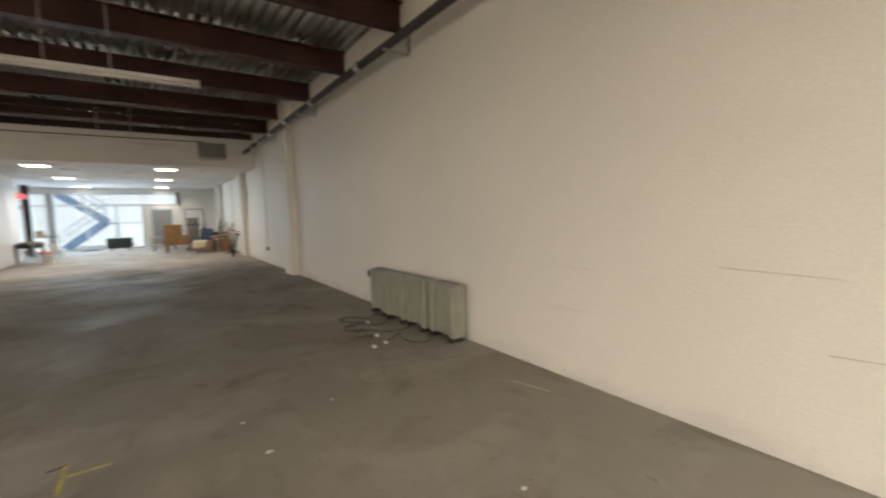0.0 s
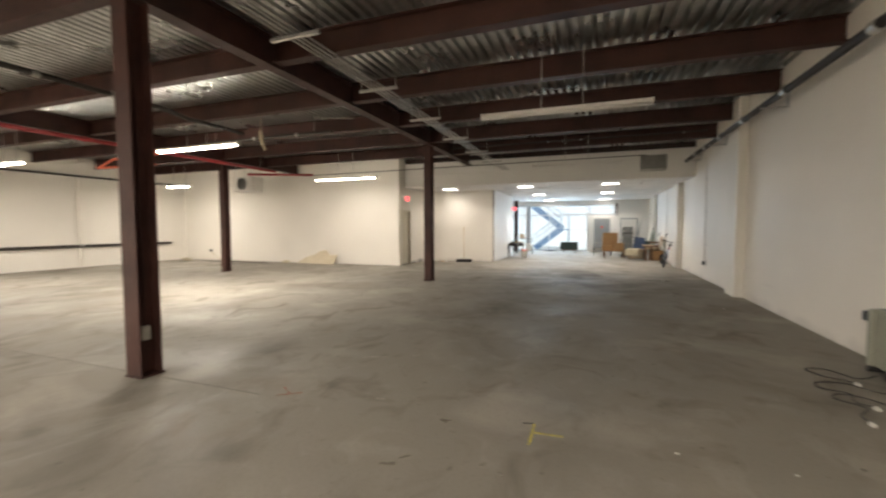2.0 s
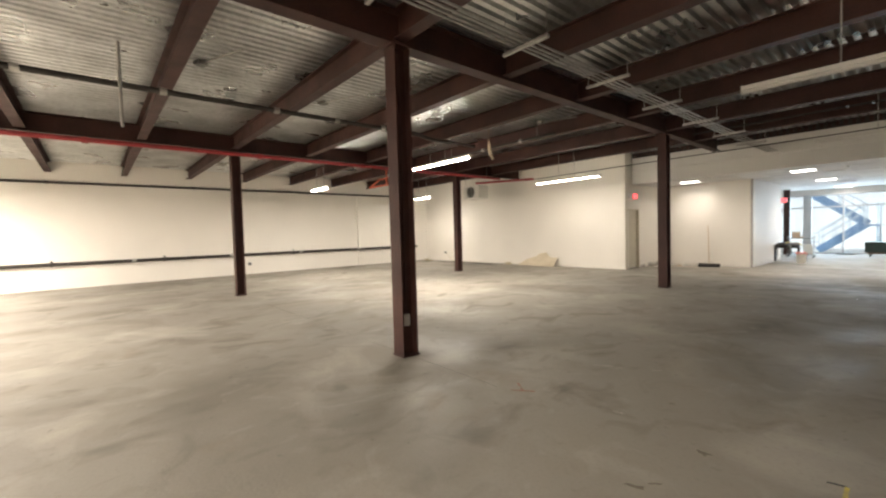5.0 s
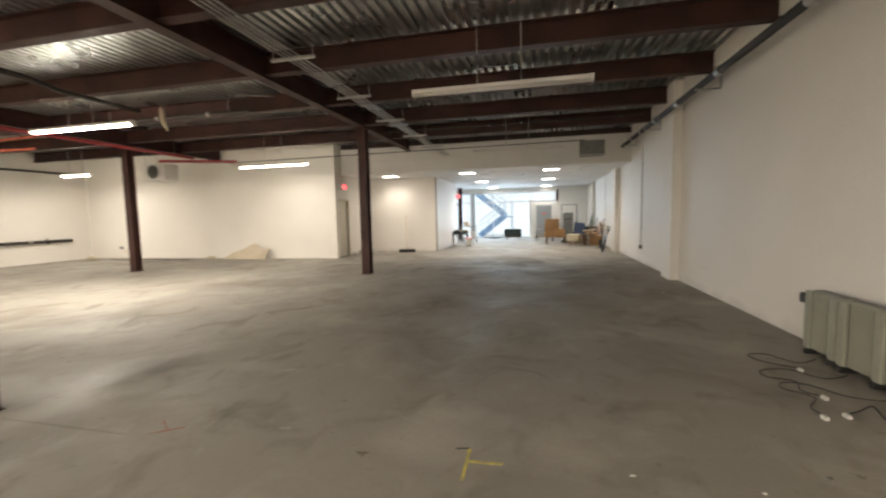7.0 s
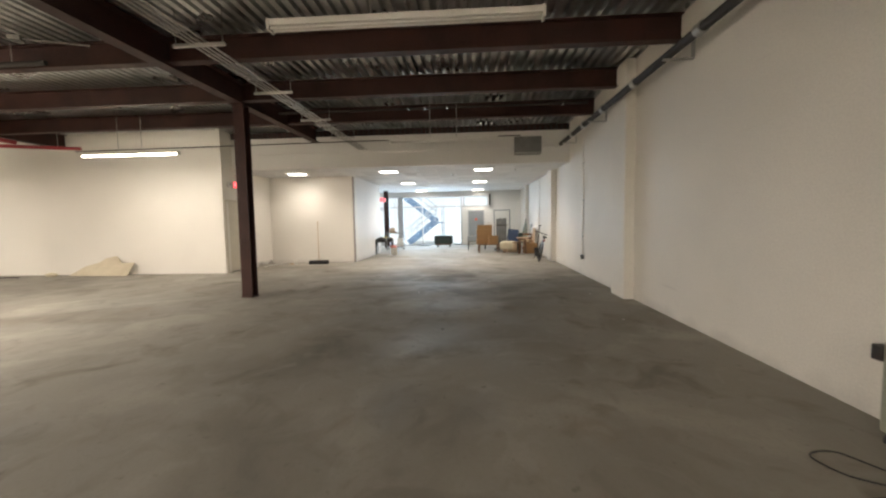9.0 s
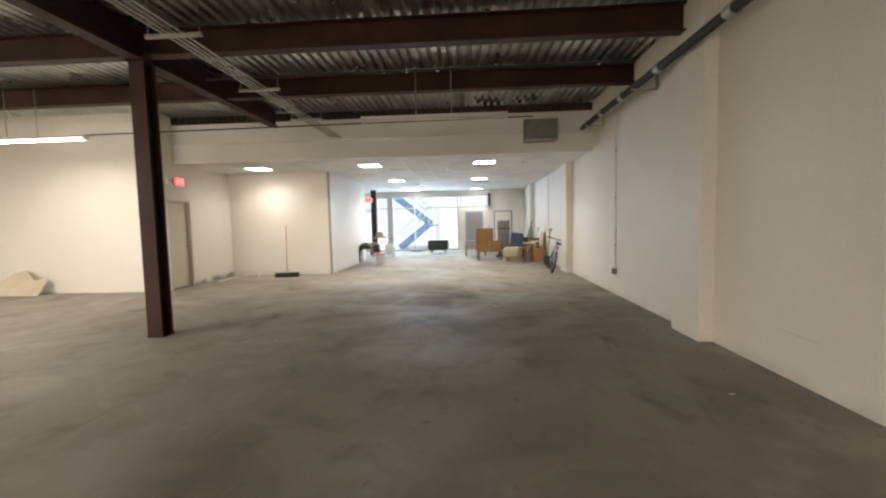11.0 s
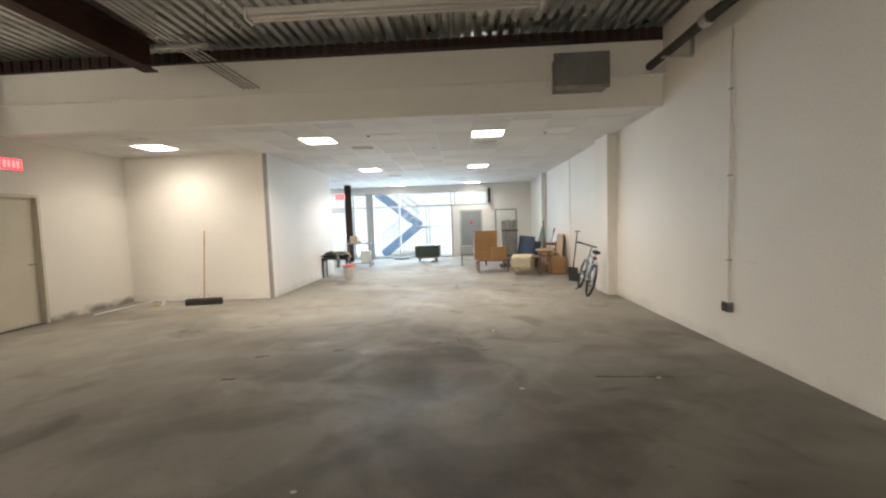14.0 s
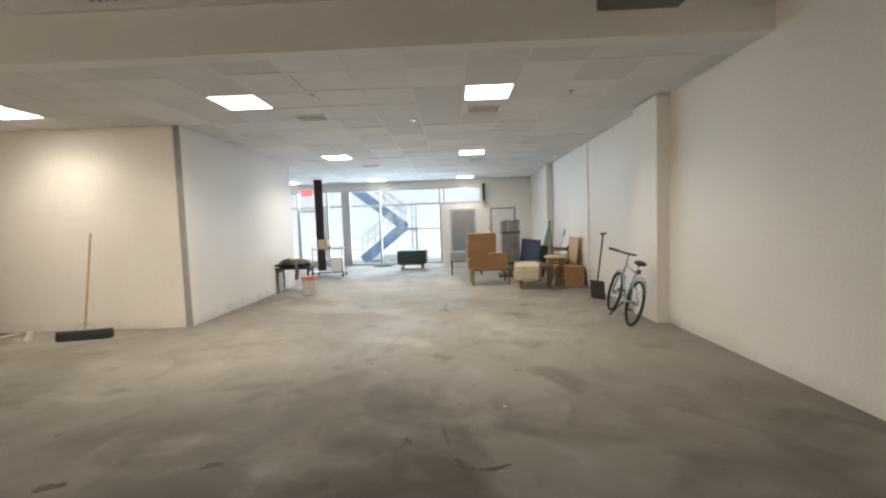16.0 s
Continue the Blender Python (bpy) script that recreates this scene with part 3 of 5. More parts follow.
for y in (-2.0, 1.8, 5.6, 9.3, 12.6, 15.0):
    t = thing("pipe_bracket", (RIGHT, y, 3.38), "small steel bracket holding wall pipes", "bracket", "pipe brackets")
    part("arm", B(-0.37, -0.002, -0.02, 0.02, 0.0, 0.022, 0.003), M_GALV, t)
    part("plate", B(-0.012, -0.002, -0.04, 0.04, 0.022, 0.30, 0.002), M_GALV, t)
pipe_run("red_pipe", [(-10.75, SOUTH, 3.57), (-10.75, 13.6, 3.57)], 0.05, M_RED, "red painted sprinkler main under the girder", "pipe", [((-10.75, y, 3.57), (0, 1, 0)) for y in (-2, 1, 4.4, 7.4, 10.5)])
branch = pipe_run("red_pipe", [(-11.4, 12.9, 3.42), (-9.3, 13.9, 3.42)], 0.045, M_RED, "red painted branch pipe near the back wall", "pipe")
for s in (0.2, 0.8):
    part("hanger_rod", R((2.1 * s, s, 0.04), (2.1 * s, s, DECK - 3.42), 0.006), M_GALV, branch)
pipe_run("sprinkler_pipe", [(-6.75, SOUTH, 3.62), (-6.75, 6.4, 3.62), (-6.75, 6.9, 3.55), (-6.75, 8.2, 3.55)], 0.04, M_BLACKPIPE, "black sprinkler branch pipe with fittings", "pipe", [((-6.75, y, 3.62), (0, 1, 0)) for y in (0.4, 1.9, 3.5, 4.6, 5.6)], "", M_GALV)
cross = pipe_run("sprinkler_pipe", [(-9.3, 9.3, 3.703), (-5.2, 9.3, 3.703)], 0.035, M_BLACKPIPE, "black cross pipe under the beams", "pipe", [((-7.5, 9.3, 3.703), (1, 0, 0)), ((-6.2, 9.3, 3.703), (1, 0, 0))], "", M_GALV)
for dx in (0.5, 2.0, 3.6):
    part("hanger_rod", R((dx, 0, 0.03), (dx, 0, DECK - 3.703), 0.006), M_GALV, cross)
pipe_run("sprinkler_pipe", [(-3.3, 12.3, 3.7), (3.0, 12.3, 3.7)], 0.02, M_BLACKPIPE, "thin black pipe with bright fittings under the deck", "pipe", [((x, 12.3, 3.7), (0, 0, 1)) for x in (-0.6, -0.25, 0.2, 2.5)], "", M_CHROME)
pipe_run("wall_cable_run", [(-10.5, 14.95, 3.55), (2.0, 14.95, 3.62)], 0.014, M_BLACKPIPE, "thin black cable run before the bulkhead", "cable")
pipe_run("wall_rail_pipe", [(LEFT + 0.10, SOUTH, 0.80), (LEFT + 0.10, 14.4, 0.80)], 0.055, M_BLACKPIPE, "thick black pipe running low along the wall", "pipe", [((LEFT + 0.10, y, 0.80), (0, 1, 0)) for y in (-2, 2.1, 5.2, 8.0, 10.9, 13)], "", M_GALV)
for y in (-3, 0, 3, 5.3, 7.7, 10.9, 13.6):
    t = thing("pipe_bracket", (LEFT, y, 0.66), "black bracket under the low wall pipe", "bracket", "low pipe brackets")
    part("arm", B(0.002, 0.15, -0.015, 0.015, 0.055, 0.08, 0.003), M_BLACKPIPE, t)
    part("plate", B(0.002, 0.012, -0.03, 0.03, 0.08, 0.26, 0.002), M_BLACKPIPE, t)
pipe_run("high_wall_pipe", [(LEFT + 0.07, SOUTH, 3.41), (LEFT + 0.07, 15.0, 3.41)], 0.04, M_BLACKPIPE, "black pipe running high along the wall", "pipe", [((LEFT + 0.07, y, 3.41), (0, 1, 0)) for y in (0, 4, 8, 12)])
pipe_run("riser", [(LEFT + 0.07, 10.9, 0.0), (LEFT + 0.07, 10.9, 3.35)], 0.05, M_WALL, "white painted riser pipe on the wall", "pipe")
t = thing("orange_bracket", (-12.9, 8.9, 3.2), "orange painted triangular steel bracket under the beams", "bracket")
for a, b in (((0, 0, 0), (2.1, 0.2, 0.02)), ((0, 0, 0), (0.5, 0.1, 0.24)), ((0.5, 0.1, 0.24), (2.2, 0.2, 0.30)), ((0.9, 0.15, 0.01), (0.9, 0.15, 0.25)), ((0.9, 0.15, 0.25), (0.9, 0.15, 0.86))):
    part("bar", R(a, b, 0.03), M_ORANGE, t)
t = thing("hanging_rag", (-6.35, 8.3, 3.30), "pale rag tied to a ceiling pipe", "rag")
bm = bmesh.new()
cable(bm, [(0, 0, 0.3), (0.02, 0.01, 0.15), (0.06, 0, 0.0), (0.1, 0.02, -0.12)], 0.03)
cable(bm, [(0, 0, 0.3), (-0.03, 0.02, 0.12), (0.0, 0.04, -0.02)], 0.026)
part("cloth", bm, M_CLOTH, t)
part("tie", R((0, 0, 0.28), (0, 0, DECK - 3.3), 0.008), M_CLOTH, t)

pipe_run("drop_pipe", [(-6.42, 1.39, 2.98), (-6.42, 1.39, DECK - 0.002)], 0.02, M_GALV, "pale vertical drop pipe hung from the deck", "pipe", [((-6.42, 1.39, 3.4), (0, 0, 1))])
for x, y in ((-7.2, 4.55), (-6.5, 2.35), (-5.6, 9.3)):
    t = thing("junction_box", (x, y, DECK - 0.062), "small grey junction box fixed under the deck", "junction box", "deck junction boxes", 20)
    part("box", B(-0.07, 0.07, -0.07, 0.07, 0, 0.06, 0.006), M_GALV, t)
    part("cover", B(-0.06, 0.06, -0.06, 0.06, -0.006, -0.0005, 0.002), M_DUCT, t)
    part("conduit", R((0.07, 0, 0.03), (0.9, 0.05, 0.03), 0.012), M_GALV, t)

# unit heater under the deck
t = thing("unit_heater", (-12.0, 13.5, 2.85), "off-white sheet metal unit heater hung by rods", "heater")
part("casing", B(-0.45, 0.45, -0.3, 0.3, 0, 0.55, 0.02), M_WHITE, t)
part("grille", R((0, -0.305, 0.28), (0, -0.31, 0.28), 0.22, n=24), M_BLACK, t, "dark round fan opening")
for k in range(7):
    part("louvre", B(-0.24, 0.24, -0.33, -0.312, 0.07 + k * 0.065, 0.082 + k * 0.065), M_GALV, t)
for sx in (-0.38, 0.38):
    for sy in (-0.22, 0.22):
        part("rod", R((sx, sy, 0.55), (sx, sy, DECK - 2.852), 0.008), M_GALV, t)
# duct box on the bulkhead
t = thing("duct_box", (2.26, SOFFIT - 0.2, 3.22), "dark grey sheet metal box fixed to the bulkhead", "duct box")
part("body", B(-0.35, 0.35, -0.04, 0.196, 0.0, 0.44, 0.01), M_DUCT, t)
part("front_flange", B(-0.375, 0.375, -0.055, -0.042, 0.05, 0.475, 0.004), M_DUCT, t)
part("lower_lip", B(-0.375, 0.375, -0.055, -0.042, -0.01, 0.045, 0.004), M_GALV, t)
# black strip that stands for the gap's shade behind the deck teeth
solid("trim_gap_shade", B(-6.4, RIGHT, SOFFIT, SOFFIT + 0.1, 3.9, DECK - 0.004), M_BLACKPIPE, "black strip standing in for the shaded gap between bulkhead and deck", "trim", "structure")
# teeth of the deck end above the bulkhead
bm = bmesh.new()
x = -6.3
while x < RIGHT - 0.1:
    box(bm, x, x + 0.075, SOFFIT - 0.03, SOFFIT - 0.004, 3.9, 4.075)
    x += 0.152
solid("trim_deck_closure", bm, M_STEEL, "dark metal closure teeth between deck and bulkhead", "trim", "structure")

# ---- cream door and exit signs ----
d = thing("door_1", (-6.4, 15.75, 0), "closed cream painted metal door set back in its frame", "door", "", 0, "structure")
fr = bmesh.new()
box(fr, -0.13, 0.02, 0.44, 0.488, 0, 2.128, 0.004)
box(fr, -0.13, 0.02, -0.488, -0.44, 0, 2.128, 0.004)
box(fr, -0.13, 0.02, -0.44, 0.44, 2.08, 2.128, 0.004)
part("door_frame", fr, M_DOOR, d)
leaf = part("door_leaf", B(-0.12, -0.075, -0.438, 0.438, 0.012, 2.078, 0.004), M_DOOR, d)
part("door_handle", rod(rod(bmesh.new(), (-0.075, 0.37, 1.0), (-0.02, 0.37, 1.0), 0.012), (-0.025, 0.375, 1.0), (-0.025, 0.26, 1.0), 0.010), M_CHROME, leaf, "steel lever handle")
part("threshold", B(-0.13, 0.0, -0.44, 0.44, 0, 0.010), M_BLACK, d)
solid("wall_behind_door", B(-7.3, -7.2, 15.3, 16.4, 0, 2.6), M_JOINT, "dark wall beyond the door", "wall", "structure")


def exit_sign(loc, turn, label):
    t = thing("exit_sign", loc, label, "exit sign", "exit signs", turn)
    part("housing", B(-0.17, 0.17, -0.03, 0.03, -0.10, 0.10, 0.008), M_WHITE, t)
    part("face", B(-0.155, 0.155, -0.036, -0.031, -0.085, 0.085), M_EXIT, t, "glowing red face")
    for k in range(4):
        part("letter_bar", B(-0.12 + k * 0.065, -0.085 + k * 0.065, -0.040, -0.037, -0.055, 0.055), M_EXITBAR, t)
    return t


s = exit_sign((-6.369, 15.82, 2.58), 90, "lit red exit sign beside a small emergency lamp")
s = thing("emergency_light", (-6.397, 15.48, 2.58), "small white emergency lamp box on the wall", "emergency light")
part("body", B(0, 0.06, -0.06, 0.06, -0.09, 0.09, 0.01), M_WHITE, s)
part("lens", R((0.06, 0, 0.0), (0.085, 0, 0), 0.03), M_CHROME, s)
s = exit_sign((-3.75, 24.4, 2.48), 0, "lit red exit sign hung near the storefront")
part("stem", R((0, 0, 0.1), (0, 0, DROP - 2.48), 0.01), M_WHITE, s)

# outlet with its conduit on the long wall
t = thing("outlet_box", (RIGHT, 14.25, 0.45), "grey outlet box with a conduit rising above it", "outlet")
part("box", B(-0.055, 0, -0.06, 0.06, -0.055, 0.055, 0.006), M_DUCT, t, "dark grey metal box")
part("cover", B(-0.060, -0.0555, -0.052, 0.052, -0.048, 0.048, 0.002), M_BLACKPIPE, t)
part("conduit", R((-0.02, 0, 0.055), (-0.02, 0, 2.95), 0.012), M_WALL, t)
for z in (0.5, 1.4, 2.3):
    part("strap", B(-0.034, 0, -0.025, 0.025, z, z + 0.02, 0.003), M_GALV, t)
# thin strapped rod that stands in for a vertical seam in the wall
t = thing("wall_conduit", (RIGHT, 20.7, 0), "thin white rod standing in for a seam up the long wall", "conduit")
part("pipe", R((-0.02, 0, 0), (-0.02, 0, DROP - 0.005), 0.010), M_WALL, t)
for z in (0.4, 1.5, 2.6):
    part("strap", B(-0.042, 0, -0.03, 0.03, z, z + 0.02, 0.003), M_WALL, t)
t = thing("outlet_box", (LEFT, 5.9, 0.42), "small dark outlet box low on the wall", "outlet")
part("box", B(0, 0.05, -0.06, 0.06, -0.06, 0.06, 0.006), M_DUCT, t)

# ---- convector heaters with their leads ----


def convector(turn_knob):
    t = thing("convector_heater", (0, 0, 0), "grey-green portable convector heater against the wall", "heater", "convector heaters")
    part("casing", B(-0.235, 0.235, -0.055, 0.075, 0.05, 0.64, 0.025), M_HEATER, t)
    for s in (-1, 1):
        part("side_column", B(s * 0.19 - 0.05, s * 0.19 + 0.05, -0.105, -0.056, 0.055, 0.635, 0.022), M_HEATER, t)
        part("foot", B(s * 0.17 - 0.022, s * 0.17 + 0.022, -0.12, 0.08, 0.0, 0.053, 0.012), M_BLACK, t, "black plastic foot")
    for k in range(9):
        x = -0.112 + k * 0.028
        part("fin", B(x - 0.008, x + 0.008, -0.086, -0.054, 0.07, 0.615, 0.005), M_HEATER, t)
    part("top_grille", B(-0.18, 0.18, -0.035, 0.035, 0.638, 0.646, 0.003), M_DUCT, t)
    if turn_knob:
        part("knob", B(-0.31, -0.236, -0.115, -0.04, 0.50, 0.60, 0.012), M_BLACK, t, "black control knob box")
    return t


first = convector(True)
first.matrix_world = pose(3.29, 6.25, 0, 0, 0, -92)
plain = convector(False)
plain.matrix_world = pose(3.28, 5.74, 0, 0, 0, -87)
copy_thing(plain, pose(3.30, 5.24, 0, 0, 0, -93))
copy_thing(plain, pose(3.31, 4.71, 0, 0, 0, -90))
CORDS = (
    [(3.1, 6.1, 0.05), (2.95, 6.1, 0.006), (2.8, 6.32, 0.006), (2.62, 6.28, 0.006), (2.66, 6.1, 0.006), (2.8, 6.0, 0.006), (2.86, 5.9, 0.02)],
    [(3.1, 5.7, 0.05), (2.95, 5.72, 0.006), (2.78, 5.9, 0.006), (2.55, 5.86, 0.006), (2.5, 5.7, 0.006), (2.68, 5.62, 0.006), (2.62, 5.42, 0.006), (2.7, 5.3, 0.02)],
    [(3.1, 5.2, 0.05), (2.9, 5.35, 0.006), (2.74, 5.55, 0.006), (2.58, 5.58, 0.006), (2.5, 5.45, 0.006), (2.64, 5.3, 0.006), (2.52, 5.12, 0.006), (2.5, 4.95, 0.02)],
    [(3.12, 4.7, 0.05), (3.0, 4.75, 0.006), (2.88, 4.95, 0.006), (2.95, 5.2, 0.006), (2.8, 5.1, 0.006), (2.66, 5.0, 0.02)],
)
for pts in CORDS:
    o = Vector((pts[0][0], pts[0][1], 0))
    t = thing("power_cord", o, "black power cord with a plug lying on the floor", "power cord", "heater cords")
    part("cord", cable(bmesh.new(), [Vector(p) - o for p in pts], 0.005), M_BLACK, t, smooth=True)
    e = Vector(pts[-1]) - o
    part("plug", box(bmesh.new(), e.x - 0.016, e.x + 0.016, e.y - 0.04, e.y + 0.015, 0, 0.028, 0.008), M_CHALK, t, "pale plug")

# ---- marks and scraps on the floor ----
def floor_mark(name, strips, material, label, category):
    bm = bmesh.new()
    for i, (x0, y0, x1, y1, w) in enumerate(strips):
        a, b = Vector((x0, y0, 0)), Vector((x1, y1, 0))
        d = b - a
        m = Matrix.Translation((a + b) / 2 + Vector((0, 0, 0.002 + 0.001 * i))) @ Matrix.Rotation(math.atan2(d.y, d.x), 4, "Z") @ Matrix.Diagonal((d.length, w, 0.003, 1))
        bmesh.ops.create_cube(bm, size=1, matrix=m)
    return solid(name, bm, material, label, category)


floor_mark("paint_mark", [(0.15, 4.00, 0.37, 4.01, 0.022), (0.155, 4.13, 0.16, 3.82, 0.020)], M_YELLOW, "yellow spray-painted cross mark on the concrete", "paint mark")
floor_mark("tape_scrap", [(0.07, 4.12, 0.15, 4.14, 0.012)], M_BLACK, "small black tape scrap on the floor", "scrap")
floor_mark("paint_mark", [(-2.06, 3.90, -1.88, 4.03, 0.02), (-2.12, 4.08, -1.98, 3.98, 0.016)], M_REDPAINT, "faded red paint scrawl on the concrete", "paint mark")
floor_mark("slab_joint", [(-9.0, 3.90, -3.9, 3.88, 0.004), (-3.45, 3.88, -2.2, 3.87, 0.004)], M_JOINT, "thin dark joint across the slab", "floor joint")
floor_mark("tape_scrap", [(-1.82, 13.54, -1.68, 13.535, 0.03)], M_BLACK, "flat dark strip of scrap on the floor", "scrap")
floor_mark("slab_joint", [(1.76, 13.463, 2.1, 13.445, 0.007), (2.1, 13.445, 2.45, 13.42, 0.004)], M_BLACKPIPE, "thin dark crack in the slab", "floor joint")


def spall(x, y, sx, sy, turn, seed, material, label):
    """A shallow ragged patch where the slab's skin has broken or been marked."""
    bm = bmesh.new()
    edge = []
    for k in range(22):
        a = 2 * math.pi * k / 22
        q = 0.5 + 0.6 * noise.noise(Vector((1.7 * math.cos(a) + seed, 1.7 * math.sin(a), seed * 0.7)))
        edge.append((sx * q * math.cos(a), sy * q * math.sin(a)))
    low = [bm.verts.new((u, v, 0.0005)) for u, v in edge]
    top = [bm.verts.new((u * 0.9, v * 0.9, 0.003)) for u, v in edge]
    for k in range(22):
        bm.faces.new((low[k], low[(k + 1) % 22], top[(k + 1) % 22], top[k]))
    bm.faces.new(top)
    ob = solid("floor_patch", bm, material, label, "floor patch", "", "floor patches")
    ob.matrix_world = pose(x, y, 0, 0, 0, turn)


for k, (x, y, sx, sy, turn) in enumerate(((0.50, 14.72, 0.03, 0.22, 12), (0.62, 14.36, 0.05, 0.13, 40), (0.80, 14.32, 0.14, 0.035, 15), (0.25, 14.62, 0.05, 0.12, -25), (-0.92, 14.40, 0.13, 0.05, 10), (-1.75, 14.22, 0.11, 0.05, 20), (-0.64, 3.30, 0.11, 0.028, 25), (-0.58, 3.40, 0.07, 0.02, 45), (-0.50, 3.96, 0.08, 0.05, 20))):
    spall(x, y, sx, sy, turn, 1.3 * k, M_SPALL, "dark ragged scar in the concrete")
for k, (x, y, sx, sy, turn) in enumerate(((-1.82, 5.12, 0.24, 0.12, 20), (-1.35, 5.35, 0.10, 0.07, 50), (-1.15, 4.15, 0.08, 0.03, 0))):
    spall(x, y, sx, sy, turn, 9 + 1.3 * k, M_PALEPATCH, "pale scraped patch on the concrete")
rnd = random.Random(7)
SCRAPS = ((1.08, 4.03), (0.05, 3.42), (-0.40, 11.84), (2.86, 11.59), (2.47, 13.40), (1.7, 4.0), (2.13, 2.4), (2.2, 2.42), (1.15, 3.55), (2.75, 9.6), (0.25, 9.1), (1.05, 13.2), (-1.9, 11.2), (2.1, 4.2), (0.95, 15.1), (2.3, 13.4))
for i, (x, y) in enumerate(SCRAPS):
    bm = bmesh.new()
    bmesh.ops.create_icosphere(bm, subdivisions=1, radius=0.015, matrix=Matrix.Translation((x, y, 0.008)) @ Matrix.Diagonal((rnd.uniform(0.8, 2.2), rnd.uniform(0.6, 1.2), 0.35, 1)))
    solid("debris_chip", bm, M_CHALK if i % 3 != 1 else M_JOINT, "small plaster chip lying on the floor" if i % 3 != 1 else "small dark chip lying on the floor", "debris", "", "floor chips")
floor_mark("plaster_streak", [(3.04, 3.41, 3.12, 3.08, 0.014)], M_CARDPALE, "white plaster streak scraped on the floor", "streak")
for y0, z0, y1, z1 in ((2.06, 1.045, 1.51, 1.035), (1.55, 0.64, 1.32, 0.655)):
    bm = R((RIGHT - 0.0015, y0, z0), (RIGHT - 0.0015, y1, z1), 0.0018, 0.001, n=6)
    solid("wall_scratch", bm, M_DUCT, "thin dark scratch on the white wall", "scratch", "structure")
# off-cut sheet leaning low against the back wall
bm = prism(bmesh.new(), [(-0.95, 0.02), (0.82, 0.0), (0.92, 0.40), (0.55, 0.40), (0.30, 0.62), (0.0, 0.55), (-0.15, 0.42), (-0.55, 0.30)], -0.009, 0.009)
ob = solid("plywood_offcut", bm, M_SHEET, "broken buff board off-cut leaning on the back wall", "board")
ob.matrix_world = pose(-9.95, 14.83, 0.0, -27, 0, 0)
for x, y, s in ((-11.45, 14.85, 0.13), (-16.7, 14.5, 0.16)):
    bm = bmesh.new()
    bmesh.ops.create_icosphere(bm, subdivisions=2, radius=s, matrix=Matrix.Translation((0, 0, s * 0.4)) @ Matrix.Diagonal((1.5, 0.8, 0.55, 1)))
    for v in bm.verts:
        v.co += Vector((noise.noise(v.co * 9), noise.noise(v.co * 9 + Vector((5, 0, 0))), 0)) * 0.04
        v.co.z = max(v.co.z, 0)
    ob = solid("rubble_bag", bm, M_CLOTH, "crumpled pale bag on the floor by the wall", "bag", "", "floor bags", True)
    ob.matrix_world = pose(x, y, 0)
o = Vector((-15.9, 14.6, 0))
t = thing("loose_cable", o, "dark loose cable lying along the wall foot", "cable")
part("cord", cable(bmesh.new(), [(0, 0, 0.012), (0.8, -0.15, 0.012), (1.7, 0.1, 0.012), (2.9, -0.05, 0.012), (3.6, 0.1, 0.012)], 0.014), M_BLACK, t, smooth=True)
t = thing("loose_cable", (-16.0, BACK - 0.03, 0), "cord hanging from a wall socket to the floor", "cable")
part("cord", cable(bmesh.new(), [(0, 0, 0.42), (0.25, -0.03, 0.25), (0.7, -0.06, 0.02), (1.5, -0.1, 0.012)], 0.012), M_CLOTH, t, smooth=True)
part("socket", B(-0.08, 0.05, -0.03, 0.028, 0.38, 0.48, 0.006), M_DUCT, t)

# ---- push broom and small litter in the niche ----
t = thing("push_broom", (-4.53, 17.50, 0), "wide black push broom with wooden handle against the wall", "broom", "", 12)
part("head", B(-0.33, 0.33, -0.045, 0.045, 0.085, 0.13, 0.012), M_BLACK, t)
part("bristles", B(-0.325, 0.325, -0.055, 0.055, 0.0, 0.086, 0.006), M_RUBBER, t)
part("handle", R((0, 0, 0.08), (-0.06, 0.40, 1.46), 0.014), M_PALEWOOD, t, "worn wooden handle")
for s in (-1, 1):
    part("brace", cable(bmesh.new(), [(s * 0.14, 0, 0.1), (s * 0.10, 0.02, 0.17), (-0.005, 0.045, 0.24)], 0.006), M_GALV, t)
t = thing("paper_cup", (-5.35, 17.5, 0), "crushed pale paper cup on the floor", "cup")
part("cup", R((0, 0, 0), (0.03, 0.02, 0.12), 0.05, 0.03, n=12), M_CHALK, t)
part("lid", R((-0.12, -0.02, 0.0), (-0.12, -0.02, 0.05), 0.06, 0.05, n=12), M_CARDPALE, t)
t = thing("pipe_length", (-6.05, 16.7, 0), "thin pale pipe lying by the wall foot", "pipe")
part("pipe", R((0, 0, 0.015), (0.15, 1.2, 0.015), 0.015), M_CHALK, t)

# ---- storefront ----
GX0, GX1 = -7.2, 0.20
solid("wall_front_right", B(GX1, RIGHT, FRONT, FRONT + 0.2, 0, 2.13), M_BOARD, "white front wall round two grey doors", "wall", "structure")
solid("wall_front_upper", B(1.68, RIGHT, FRONT, FRONT + 0.2, 2.13, 3.3), M_BOARD, "white wall beside the transom window", "wall", "structure")
solid("wall_front_head", B(-7.4, 1.68, FRONT, FRONT + 0.2, 2.74, 3.3), M_BOARD, "white wall band above the storefront glass", "wall", "structure")
w = thing("window_1", (0, FRONT + 0.05, 0), "full-height storefront glazing with pale metal frames", "window", "", 0, "structure")
for x in (GX0 + 0.03, -5.05, -3.95, -3.27, -2.03, GX1 - 0.03):
    wide = 0.15 if x == -3.27 else 0.03
    part("mullion", B(x - wide, x + wide, -0.05, 0.07, 0.06, 2.74, 0.004), M_FRAME, w)
